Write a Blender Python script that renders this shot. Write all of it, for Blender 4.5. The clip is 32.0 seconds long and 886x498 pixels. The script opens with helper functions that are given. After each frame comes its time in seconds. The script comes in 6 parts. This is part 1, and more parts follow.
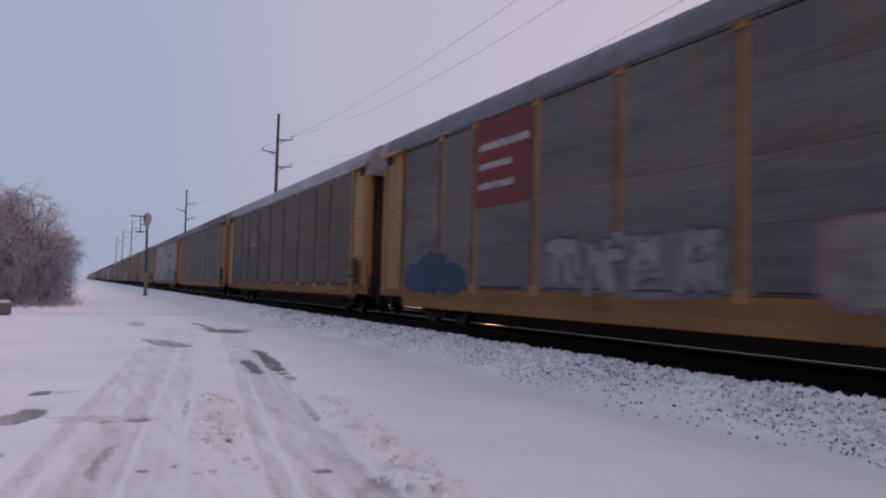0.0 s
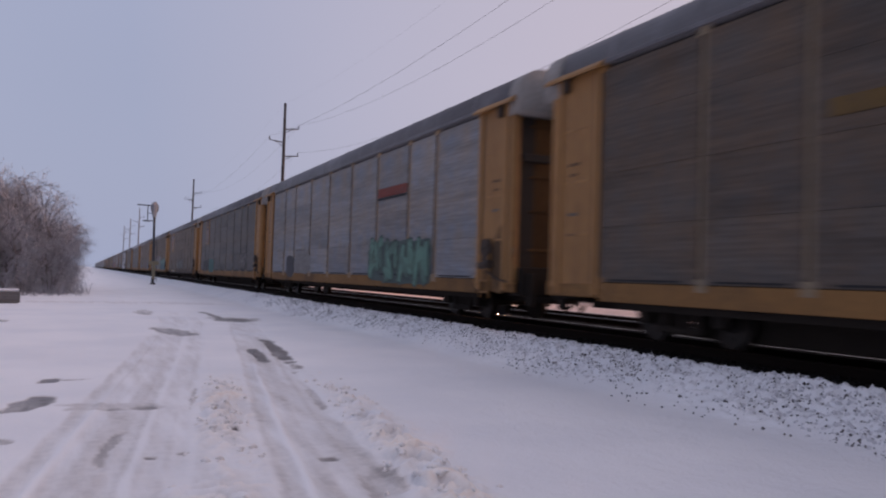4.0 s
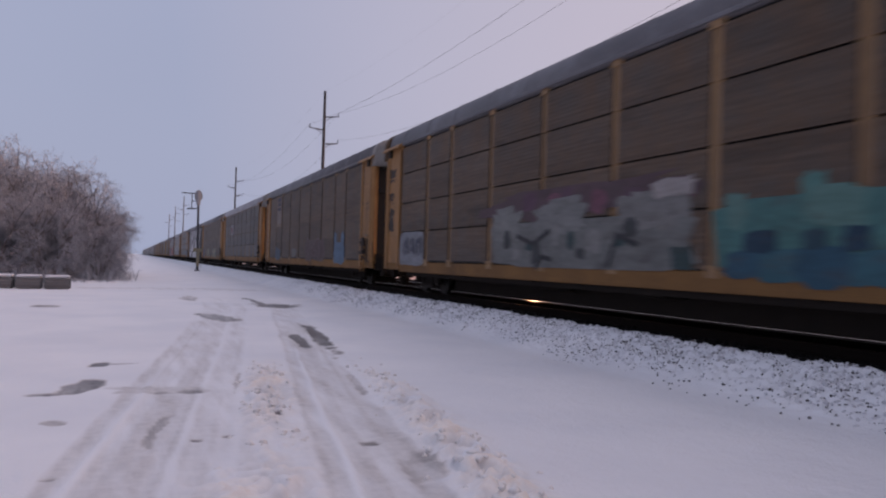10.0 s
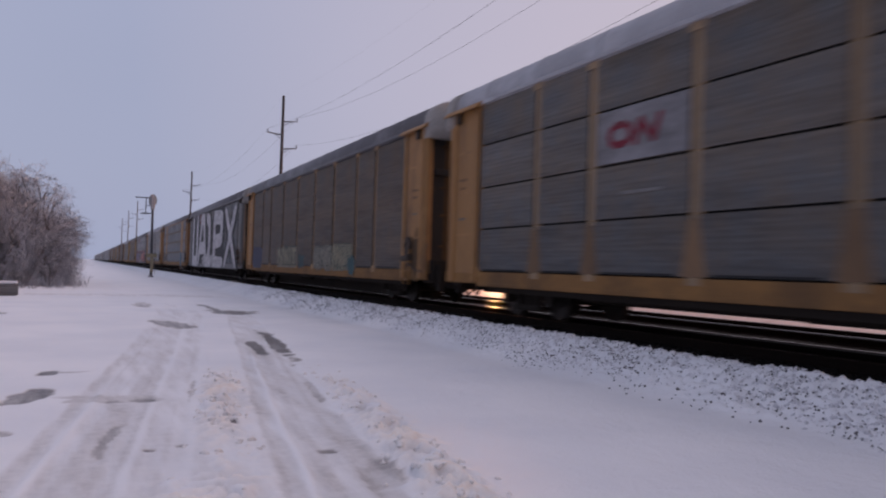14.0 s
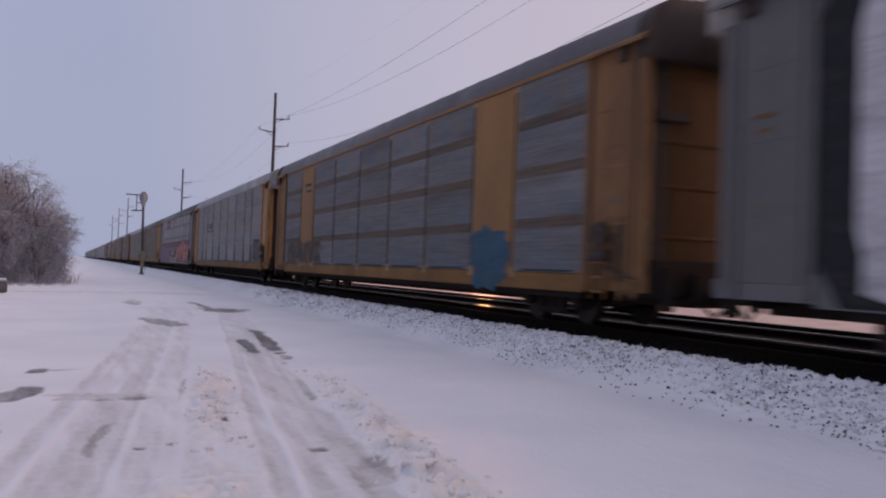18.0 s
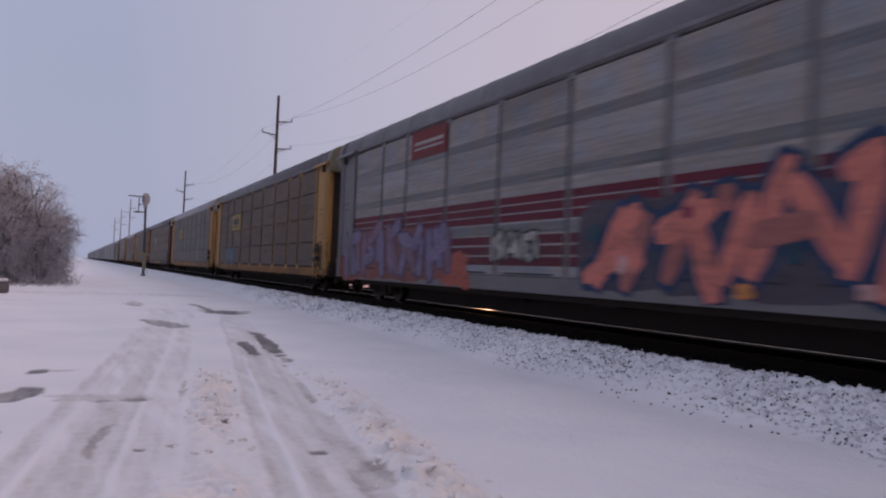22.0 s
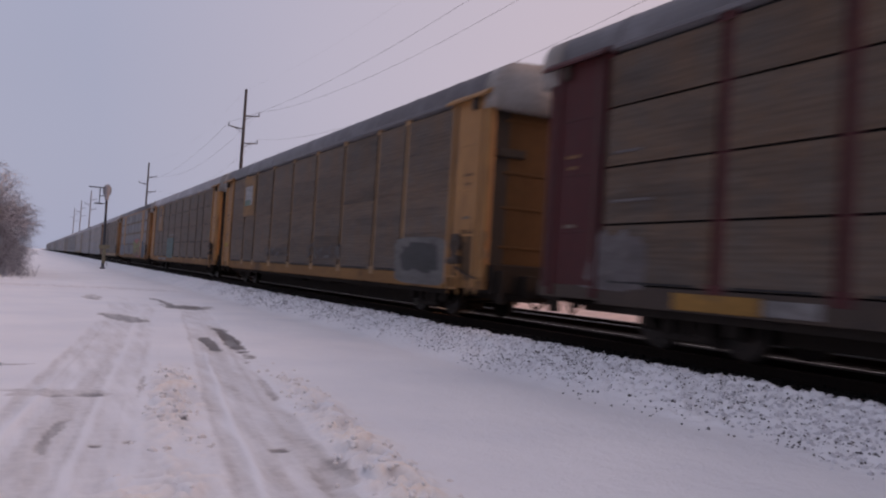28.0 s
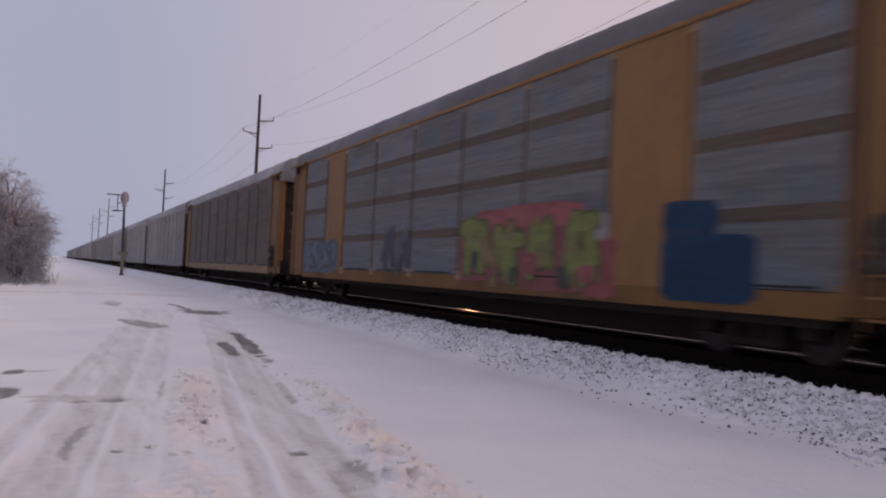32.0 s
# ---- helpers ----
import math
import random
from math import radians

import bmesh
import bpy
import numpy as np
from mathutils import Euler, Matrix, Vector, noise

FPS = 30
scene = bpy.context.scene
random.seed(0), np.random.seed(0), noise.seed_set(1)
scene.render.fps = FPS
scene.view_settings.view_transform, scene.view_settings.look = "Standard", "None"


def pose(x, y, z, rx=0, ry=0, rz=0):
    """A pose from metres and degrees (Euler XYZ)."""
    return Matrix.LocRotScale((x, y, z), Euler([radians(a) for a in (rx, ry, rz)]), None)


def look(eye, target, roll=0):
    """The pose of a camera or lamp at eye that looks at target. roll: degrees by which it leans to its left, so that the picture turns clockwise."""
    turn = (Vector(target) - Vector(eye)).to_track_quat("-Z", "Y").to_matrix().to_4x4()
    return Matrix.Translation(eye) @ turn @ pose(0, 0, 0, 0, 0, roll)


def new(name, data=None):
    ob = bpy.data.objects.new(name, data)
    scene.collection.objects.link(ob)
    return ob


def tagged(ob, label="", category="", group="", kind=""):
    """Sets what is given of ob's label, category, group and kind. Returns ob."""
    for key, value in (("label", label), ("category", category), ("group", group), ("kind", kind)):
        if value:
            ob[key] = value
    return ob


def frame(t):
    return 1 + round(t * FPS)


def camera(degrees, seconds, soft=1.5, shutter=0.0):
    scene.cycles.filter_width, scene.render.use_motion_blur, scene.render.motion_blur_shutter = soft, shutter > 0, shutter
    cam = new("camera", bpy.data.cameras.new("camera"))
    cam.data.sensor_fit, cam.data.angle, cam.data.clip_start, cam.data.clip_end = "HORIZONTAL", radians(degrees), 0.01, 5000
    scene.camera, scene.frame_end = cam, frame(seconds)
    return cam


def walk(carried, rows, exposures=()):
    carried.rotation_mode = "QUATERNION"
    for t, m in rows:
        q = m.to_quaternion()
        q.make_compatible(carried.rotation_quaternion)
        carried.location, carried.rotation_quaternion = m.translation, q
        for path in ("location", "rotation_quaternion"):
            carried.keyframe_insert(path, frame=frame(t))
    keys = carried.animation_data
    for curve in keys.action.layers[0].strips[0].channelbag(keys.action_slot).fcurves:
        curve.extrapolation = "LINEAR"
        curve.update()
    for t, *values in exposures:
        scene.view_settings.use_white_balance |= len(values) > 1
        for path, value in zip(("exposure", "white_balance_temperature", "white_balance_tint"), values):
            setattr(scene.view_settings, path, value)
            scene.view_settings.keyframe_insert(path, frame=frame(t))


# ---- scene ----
# The camera stands beside the track and only turns.
cam = camera(61.5, 32.0, soft=2.1, shutter=0.5)
EYE = 1.6
# seconds, yaw, pitch, roll
ROWS = [
    (0.0, -25.94, 2.97, -1.54),
    (0.5, -25.69, 3.00, -1.84),
    (1.0, -25.38, 2.84, -1.96),
    (1.5, -25.23, 2.63, -2.05),
    (2.0, -25.08, 2.44, -2.06),
    (2.5, -25.13, 2.39, -1.81),
    (4.5, -25.49, 1.94, -1.82),
    (5.0, -25.29, 1.61, -1.72),
    (5.5, -24.67, 1.59, -1.62),
    (6.0, -24.35, 1.64, -1.78),
    (6.5, -23.72, 1.56, -1.56),
    (7.0, -23.28, 1.34, -0.85),
    (7.5, -23.60, 0.77, -0.56),
    (8.0, -23.49, 0.36, -0.43),
    (8.5, -23.26, 0.22, -0.87),
    (9.0, -23.17, 0.62, -1.30),
    (9.5, -22.53, 0.73, -1.53),
    (10.0, -22.44, 1.05, -1.71),
    (10.5, -22.53, 1.15, -1.60),
    (11.0, -22.72, 0.98, -1.47),
    (11.5, -23.08, 0.77, -1.48),
    (12.0, -23.85, 0.60, -1.76),
    (12.5, -24.97, 0.78, -1.81),
    (13.0, -25.93, 1.33, -1.57),
    (13.5, -26.24, 1.79, -1.60),
    (14.0, -25.58, 1.63, -1.81),
    (14.5, -25.10, 1.16, -1.93),
    (15.0, -24.97, 0.65, -1.82),
    (15.5, -25.12, 0.13, -1.82),
    (17.5, -25.90, 1.28, -1.92),
    (18.0, -26.21, 1.52, -1.98),
    (18.5, -26.44, 1.69, -1.88),
    (19.0, -26.61, 1.72, -1.81),
    (19.5, -26.03, 1.60, -1.82),
    (20.0, -25.75, 1.76, -2.00),
    (20.5, -25.82, 1.98, -2.15),
    (21.0, -26.02, 2.04, -2.28),
    (21.5, -26.08, 1.99, -2.37),
    (22.0, -26.10, 1.81, -2.43),
    (22.5, -26.18, 1.55, -2.61),
    (23.0, -26.21, 1.40, -2.74),
    (23.5, -26.33, 1.46, -2.96),
    (24.0, -26.41, 1.49, -3.06),
    (24.5, -26.38, 1.59, -2.92),
    (25.0, -26.23, 1.87, -2.93),
    (25.5, -26.05, 1.81, -3.16),
    (27.5, -27.87, 1.75, -3.52),
    (28.0, -28.74, 1.90, -3.59),
    (28.5, -28.61, 1.92, -3.56),
    (29.0, -27.81, 1.79, -3.44),
    (29.5, -27.82, 1.87, -3.53),
    (30.0, -28.31, 1.91, -3.68),
    (30.5, -28.61, 1.91, -3.52),
    (31.0, -28.41, 1.96, -3.23),
    (31.5, -27.86, 1.91, -2.91),
    (32.0, -27.52, 1.92, -2.66),
]
walk(cam, [(t, pose(0, 0, EYE, 90 + pitch, roll, yaw)) for t, yaw, pitch, roll in ROWS],
     [(0.0, 0.0, 6560, 13), (18.0, 0.0, 6600, 14), (24.0, 0.0, 6780, 15), (28.0, 0.0, 7000, 16), (32.0, 0.0, 7100, 16)])

# ---- world and light: a dim overcast dusk, warmer low over the far side of the track ----
world = bpy.data.worlds.new("world")
scene.world = world
world.use_nodes = True
wn, wl = world.node_tree.nodes, world.node_tree.links
wn.clear()
SUN_AZ, SUN_EL = 118.0, 8.0       # degrees from +y towards +x, degrees up
GLOW_AZ = 75.0                    # where the cloud is palest

sky = wn.new("ShaderNodeTexSky")
sky.sky_type, sky.sun_disc = "NISHITA", False
sky.sun_elevation, sky.sun_rotation = radians(SUN_EL), radians(SUN_AZ)
sky.dust_density, sky.air_density = 3.0, 1.5
coord = wn.new("ShaderNodeTexCoord")
# overcast: paler and warmer towards the sun's side
dot = wn.new("ShaderNodeVectorMath")
dot.operation = "DOT_PRODUCT"
wl.new(coord.outputs["Generated"], dot.inputs[0])
dot.inputs[1].default_value = (math.sin(radians(GLOW_AZ)), math.cos(radians(GLOW_AZ)), 0.25)
side = wn.new("ShaderNodeMapRange")
side.inputs[1].default_value, side.inputs[2].default_value = 0.35, 1.05
wl.new(dot.outputs["Value"], side.inputs[0])
cloud = wn.new("ShaderNodeMix")
cloud.data_type = "RGBA"
cloud.inputs[6].default_value = (0.378, 0.423, 0.590, 1)
cloud.inputs[7].default_value = (0.640, 0.560, 0.640, 1)
wl.new(side.outputs[0], cloud.inputs[0])
soft_noise = wn.new("ShaderNodeTexNoise")
soft_noise.inputs["Scale"].default_value = 2.2
wl.new(coord.outputs["Generated"], soft_noise.inputs["Vector"])
vary = wn.new("ShaderNodeMapRange")
vary.inputs[3].default_value, vary.inputs[4].default_value = 0.95, 1.05
wl.new(soft_noise.outputs["Fac"], vary.inputs[0])
# an overcast sky is brightest overhead
up = wn.new("ShaderNodeMapRange")
up.inputs[1].default_value, up.inputs[2].default_value = 0.70, 1.0
up.inputs[3].default_value, up.inputs[4].default_value = 0.0, 1.0
lean = wn.new("ShaderNodeVectorMath")
lean.operation = "DOT_PRODUCT"
lean.inputs[1].default_value = (0.55, -0.12, 0.82)
wl.new(coord.outputs["Generated"], lean.inputs[0])
wl.new(lean.outputs["Value"], up.inputs[0])
zenith = wn.new("ShaderNodeMix")
zenith.data_type = "RGBA"
zenith.inputs[7].default_value = (1.30, 1.14, 1.24, 1)
wl.new(up.outputs[0], zenith.inputs[0])
wl.new(cloud.outputs[2], zenith.inputs[6])
# the dawn glows through the cloud round the sun
dawn_dot = wn.new("ShaderNodeVectorMath")
dawn_dot.operation = "DOT_PRODUCT"
wl.new(coord.outputs["Generated"], dawn_dot.inputs[0])
dawn_dot.inputs[1].default_value = (math.sin(radians(SUN_AZ)) * math.cos(radians(SUN_EL)), math.cos(radians(SUN_AZ)) * math.cos(radians(SUN_EL)), math.sin(radians(SUN_EL)))
dawn_side = wn.new("ShaderNodeMapRange")
dawn_side.interpolation_type = "SMOOTHSTEP"
dawn_side.inputs[1].default_value, dawn_side.inputs[2].default_value = 0.76, 1.0
wl.new(dawn_dot.outputs["Value"], dawn_side.inputs[0])
dawn = wn.new("ShaderNodeMix")
dawn.data_type = "RGBA"
dawn.inputs[7].default_value = (2.6, 1.45, 1.0, 1)
wl.new(dawn_side.outputs[0], dawn.inputs[0])
wl.new(zenith.outputs[2], dawn.inputs[6])
# the sky opposite the dawn is still darker
away = wn.new("ShaderNodeMapRange")
away.inputs[1].default_value, away.inputs[2].default_value, away.inputs[3].default_value, away.inputs[4].default_value = -0.6, 0.1, 0.92, 1.0
wl.new(dot.outputs["Value"], away.inputs[0])
shade = wn.new("ShaderNodeMath")
shade.operation = "MULTIPLY"
wl.new(away.outputs[0], shade.inputs[0])
wl.new(vary.outputs[0], shade.inputs[1])
cloudy = wn.new("ShaderNodeVectorMath")
cloudy.operation = "SCALE"
wl.new(dawn.outputs[2], cloudy.inputs[0])
wl.new(shade.outputs[0], cloudy.inputs["Scale"])
dim = wn.new("ShaderNodeVectorMath")
dim.operation = "SCALE"
dim.inputs["Scale"].default_value = 0.08
wl.new(sky.outputs[0], dim.inputs[0])
both = wn.new("ShaderNodeMix")
both.data_type = "RGBA"
both.inputs[0].default_value = 0.92
wl.new(dim.outputs[0], both.inputs[6])
wl.new(cloudy.outputs[0], both.inputs[7])
back = wn.new("ShaderNodeBackground")
back.inputs["Strength"].default_value = 1.0
out = wn.new("ShaderNodeOutputWorld")
wl.new(both.outputs[2], back.inputs["Color"])
wl.new(back.outputs[0], out.inputs["Surface"])

sun_data = bpy.data.lights.new("sun", "SUN")
sun_data.energy, sun_data.angle, sun_data.color = 0.5, radians(20), (1.0, 0.66, 0.50)
sun = new("sun", sun_data)
sun.matrix_world = look((0, 0, 50), (-50 * math.sin(radians(SUN_AZ)), -50 * math.cos(radians(SUN_AZ)), 50 - 50 * math.tan(radians(SUN_EL))))
scene.view_settings.exposure = 0.0


# ---- materials ----
def material(name, colour, rough=0.7, metal=0.0, colour2=None, scale=2.0, grain=25.0, bump=0.15, stain=None, stain_amount=0.0, stain_scale=1.2, stretch=(1, 1, 1), coords="Object", vary=0.0, sheen=0.5):
    """A surface with colour drifting between two tones at a large and a small scale, stains with their own shape, and fine relief."""
    m = bpy.data.materials.new(name)
    m.use_nodes = True
    n, l = m.node_tree.nodes, m.node_tree.links
    bsdf = n["Principled BSDF"]
    bsdf.inputs["Roughness"].default_value = rough
    bsdf.inputs["Metallic"].default_value = metal
    bsdf.inputs["Specular IOR Level"].default_value = sheen
    tc = n.new("ShaderNodeTexCoord")
    mp = n.new("ShaderNodeMapping")
    mp.inputs["Scale"].default_value = stretch
    l.new(tc.outputs[coords], mp.inputs["Vector"])
    info = n.new("ShaderNodeObjectInfo")
    shift = n.new("ShaderNodeVectorMath")
    shift.operation = "MULTIPLY_ADD"
    shift.inputs[1].default_value = (37.0, 11.0, 53.0)
    rnd = n.new("ShaderNodeCombineXYZ")
    for i in range(3):
        l.new(info.outputs["Random"], rnd.inputs[i])
    l.new(rnd.outputs[0], shift.inputs[0])
    l.new(mp.outputs[0], shift.inputs[2])
    big, small = n.new("ShaderNodeTexNoise"), n.new("ShaderNodeTexNoise")
    big.inputs["Scale"].default_value, big.inputs["Detail"].default_value = scale, 4.0
    small.inputs["Scale"].default_value, small.inputs["Detail"].default_value = grain, 3.0
    for t in (big, small):
        l.new(shift.outputs[0], t.inputs["Vector"])
    c2 = colour2 or tuple(c * 0.7 for c in colour)
    mix = n.new("ShaderNodeMix")
    mix.data_type = "RGBA"
    mix.inputs[6].default_value, mix.inputs[7].default_value = (*colour, 1), (*c2, 1)
    add = n.new("ShaderNodeMath")
    add.operation = "MULTIPLY_ADD"
    l.new(small.outputs["Fac"], add.inputs[0])
    add.inputs[1].default_value = 0.5
    half = n.new("ShaderNodeMath")
    half.operation = "MULTIPLY"
    half.inputs[1].default_value = 0.6
    l.new(big.outputs["Fac"], half.inputs[0])
    l.new(half.outputs[0], add.inputs[2])
    rng = n.new("ShaderNodeMapRange")
    rng.inputs[1].default_value, rng.inputs[2].default_value = 0.35, 0.75
    l.new(add.outputs[0], rng.inputs[0])
    l.new(rng.outputs[0], mix.inputs[0])
    colour_out = mix.outputs[2]
    if stain:
        st = n.new("ShaderNodeTexNoise")
        st.inputs["Scale"].default_value, st.inputs["Detail"].default_value, st.inputs["Roughness"].default_value = stain_scale, 6.0, 0.65
        l.new(shift.outputs[0], st.inputs["Vector"])
        sr = n.new("ShaderNodeMapRange")
        sr.inputs[1].default_value, sr.inputs[2].default_value, sr.inputs[4].default_value = 0.52, 0.72, stain_amount
        l.new(st.outputs["Fac"], sr.inputs[0])
        sm = n.new("ShaderNodeMix")
        sm.data_type = "RGBA"
        sm.inputs[7].default_value = (*stain, 1)
        l.new(sr.outputs[0], sm.inputs[0])
        l.new(colour_out, sm.inputs[6])
        colour_out = sm.outputs[2]
    if vary:
        hv = n.new("ShaderNodeHueSaturation")
        vr = n.new("ShaderNodeMapRange")
        vr.inputs[3].default_value, vr.inputs[4].default_value = 1 - vary, 1 + vary
        l.new(info.outputs["Random"], vr.inputs[0])
        l.new(vr.outputs[0], hv.inputs["Value"])
        l.new(colour_out, hv.inputs["Color"])
        colour_out = hv.outputs[0]
    l.new(colour_out, bsdf.inputs["Base Color"])
    bp = n.new("ShaderNodeBump")
    bp.inputs["Strength"].default_value, bp.inputs["Distance"].default_value = bump, 0.02
    l.new(small.outputs["Fac"], bp.inputs["Height"])
    l.new(bp.outputs[0], bsdf.inputs["Normal"])
    return m


def glowing(name, colour, strength):
    m = bpy.data.materials.new(name)
    m.use_nodes = True
    bsdf = m.node_tree.nodes["Principled BSDF"]
    bsdf.inputs["Base Color"].default_value = (*colour, 1)
    bsdf.inputs["Emission Color"].default_value = (*colour, 1)
    bsdf.inputs["Emission Strength"].default_value = strength
    return m


def corrugated(name, colour, colour2, stain=(0.16, 0.12, 0.09), amount=0.5, rough=0.6, metal=0.05):
    """Galvanised panel sheet with fine horizontal ribs and vertical streaks of dirt."""
    m = material(name, colour, rough, metal, colour2, 0.6, 9.0, 0.1, stain, amount, 0.9, (1.0, 0.28, 1.8), vary=0.12, sheen=0.25)
    n, l = m.node_tree.nodes, m.node_tree.links
    bsdf = n["Principled BSDF"]
    tc = n.new("ShaderNodeTexCoord")
    wv = n.new("ShaderNodeTexWave")
    wv.bands_direction = "Z"
    wv.inputs["Scale"].default_value, wv.inputs["Distortion"].default_value = 3.4, 0.8
    l.new(tc.outputs["Object"], wv.inputs["Vector"])
    # long smears of road dirt along the car
    mp = n.new("ShaderNodeMapping")
    mp.inputs["Scale"].default_value = (1.0, 0.22, 6.0)
    l.new(tc.outputs["Object"], mp.inputs["Vector"])
    smear = n.new("ShaderNodeTexNoise")
    smear.inputs["Scale"].default_value, smear.inputs["Detail"].default_value, smear.inputs["Roughness"].default_value = 1.6, 6.0, 0.7
    l.new(mp.outputs[0], smear.inputs["Vector"])
    sr = n.new("ShaderNodeMapRange")
    sr.inputs[1].default_value, sr.inputs[2].default_value, sr.inputs[3].default_value, sr.inputs[4].default_value = 0.30, 0.70, 0.81, 1.19
    l.new(smear.outputs["Fac"], sr.inputs[0])
    hv = n.new("ShaderNodeHueSaturation")
    l.new(bsdf.inputs["Base Color"].links[0].from_socket, hv.inputs["Color"])
    l.new(sr.outputs[0], hv.inputs["Value"])
    # bare zinc shows bluish through the brown film of dirt in places
    film = n.new("ShaderNodeTexNoise")
    film.inputs["Scale"].default_value, film.inputs["Detail"].default_value, film.inputs["Roughness"].default_value = 1.1, 4.0, 0.65
    l.new(tc.outputs["Object"], film.inputs["Vector"])
    ramp = n.new("ShaderNodeValToRGB")
    ramp.color_ramp.elements[0].position, ramp.color_ramp.elements[1].position = 0.36, 0.64
    ramp.color_ramp.elements[0].color, ramp.color_ramp.elements[1].color = (0.90, 1.0, 1.13, 1), (1.12, 0.99, 0.86, 1)
    l.new(film.outputs["Fac"], ramp.inputs["Fac"])
    tint = n.new("ShaderNodeVectorMath")
    tint.operation = "MULTIPLY"
    l.new(hv.outputs[0], tint.inputs[0])
    l.new(ramp.outputs["Color"], tint.inputs[1])
    l.new(tint.outputs[0], bsdf.inputs["Base Color"])
    bp = n.new("ShaderNodeBump")
    bp.inputs["Strength"].default_value, bp.inputs["Distance"].default_value = 0.22, 0.02
    l.new(wv.outputs["Fac"], bp.inputs["Height"])
    l.new(bp.outputs[0], bsdf.inputs["Normal"])
    return m


YELLOW = material("weathered_yellow_paint", (0.355, 0.185, 0.066), 0.55, 0.0, (0.225, 0.112, 0.042), 0.9, 14, 0.12, (0.115, 0.064, 0.036), 0.85, 1.6, (1, 1, 0.22), vary=0.12, sheen=0.25)
PALE_YELLOW = material("faded_yellow_paint", (0.345, 0.195, 0.062), 0.55, 0.0, (0.225, 0.122, 0.042), 0.9, 14, 0.12, (0.16, 0.095, 0.052), 0.5, 1.1, (1, 1, 0.4), vary=0.1, sheen=0.25)
ORANGE = material("weathered_orange_paint", (0.275, 0.138, 0.048), 0.55, 0.0, (0.182, 0.090, 0.035), 0.9, 14, 0.12, (0.15, 0.08, 0.045), 0.5, 1.0, (1, 1, 0.4), vary=0.1, sheen=0.25)
MAROON = material("weathered_maroon_paint", (0.070, 0.013, 0.014), 0.6, 0.0, (0.040, 0.010, 0.011), 0.9, 14, 0.12, (0.05, 0.03, 0.03), 0.5, 1.1, (1, 1, 0.4), vary=0.1, sheen=0.25)
SILVER = material("weathered_silver_paint", (0.135, 0.13, 0.136), 0.5, 0.1, (0.098, 0.094, 0.098), 0.9, 14, 0.1, (0.12, 0.09, 0.08), 0.5, 1.1, (1, 1, 0.4), vary=0.06)
PANEL_GREY = corrugated("grey_corrugated_panel", (0.127, 0.115, 0.105), (0.088, 0.079, 0.072), (0.043, 0.037, 0.033), 0.6)
PANEL_BROWN = corrugated("dirty_brown_panel", (0.110, 0.084, 0.065), (0.072, 0.056, 0.045), (0.032, 0.024, 0.019), 0.65)
PANEL_BLUE = corrugated("bluish_grey_panel", (0.156, 0.157, 0.162), (0.112, 0.112, 0.116), (0.064, 0.060, 0.058), 0.6)
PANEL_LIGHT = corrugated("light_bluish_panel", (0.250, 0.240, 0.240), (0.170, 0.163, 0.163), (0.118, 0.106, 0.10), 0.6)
PANEL_DARK = corrugated("dark_grey_panel", (0.118, 0.084, 0.060), (0.078, 0.056, 0.041), (0.030, 0.023, 0.019), 0.6)
ROOF_DARK = material("dark_roof_sheet", (0.150, 0.142, 0.150), 0.6, 0.1, (0.100, 0.095, 0.102), 0.5, 10, 0.15, (0.34, 0.34, 0.37), 0.35, 0.7)
ROOF_SNOW = material("frosted_roof_sheet", (0.38, 0.372, 0.39), 0.7, 0.0, (0.275, 0.268, 0.285), 0.5, 10, 0.15, (0.62, 0.62, 0.66), 0.6, 0.6)
SOOT = (material("thin_soot", (0.19, 0.105, 0.046), 0.8, 0.0, (0.115, 0.066, 0.033), 0.9, 9, 0.1, (0.06, 0.04, 0.025), 0.7, 1.6, sheen=0.2), material("thick_soot", (0.105, 0.062, 0.034), 0.85, 0.0, (0.058, 0.038, 0.024), 1.2, 9, 0.1, (0.035, 0.026, 0.02), 0.7, 1.8, sheen=0.2))
RUSTY_END = material("rusty_orange_end", (0.225, 0.112, 0.045), 0.65, 0.0, (0.135, 0.070, 0.032), 0.9, 12, 0.12, (0.07, 0.042, 0.025), 0.65, 0.9, (1, 1, 0.35), vary=0.1, sheen=0.25)
BROWN_POST = material("brown_worn_post", (0.215, 0.128, 0.068), 0.65, 0.0, (0.135, 0.082, 0.047), 0.8, 12, 0.12, (0.09, 0.058, 0.04), 0.7, 1.0, (1, 1, 0.35), vary=0.15, sheen=0.25)
CANOPY = material("frosted_grey_canopy", (0.33, 0.305, 0.285), 0.7, 0.0, (0.20, 0.18, 0.165), 0.9, 10, 0.15, (0.12, 0.09, 0.07), 0.55, 1.1)
BLACK_STEEL = material("grimy_black_steel", (0.026, 0.022, 0.020), 0.9, 0.0, (0.035, 0.028, 0.023), 2.0, 20, 0.2, (0.028, 0.019, 0.014), 0.4, 3.0, sheen=0.1)
WHEEL_STEEL = material("dark_wheel_steel", (0.022, 0.020, 0.019), 0.45, 0.7, (0.030, 0.022, 0.018), 3.0, 25, 0.1)
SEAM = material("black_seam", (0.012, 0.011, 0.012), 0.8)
BRASS_RAIL = material("polished_rail_head", (0.14, 0.128, 0.12), 0.28, 1.0, (0.09, 0.082, 0.076), 1.5, 30, 0.03)
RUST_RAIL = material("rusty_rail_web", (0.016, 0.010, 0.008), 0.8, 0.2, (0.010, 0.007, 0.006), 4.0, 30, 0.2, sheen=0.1)
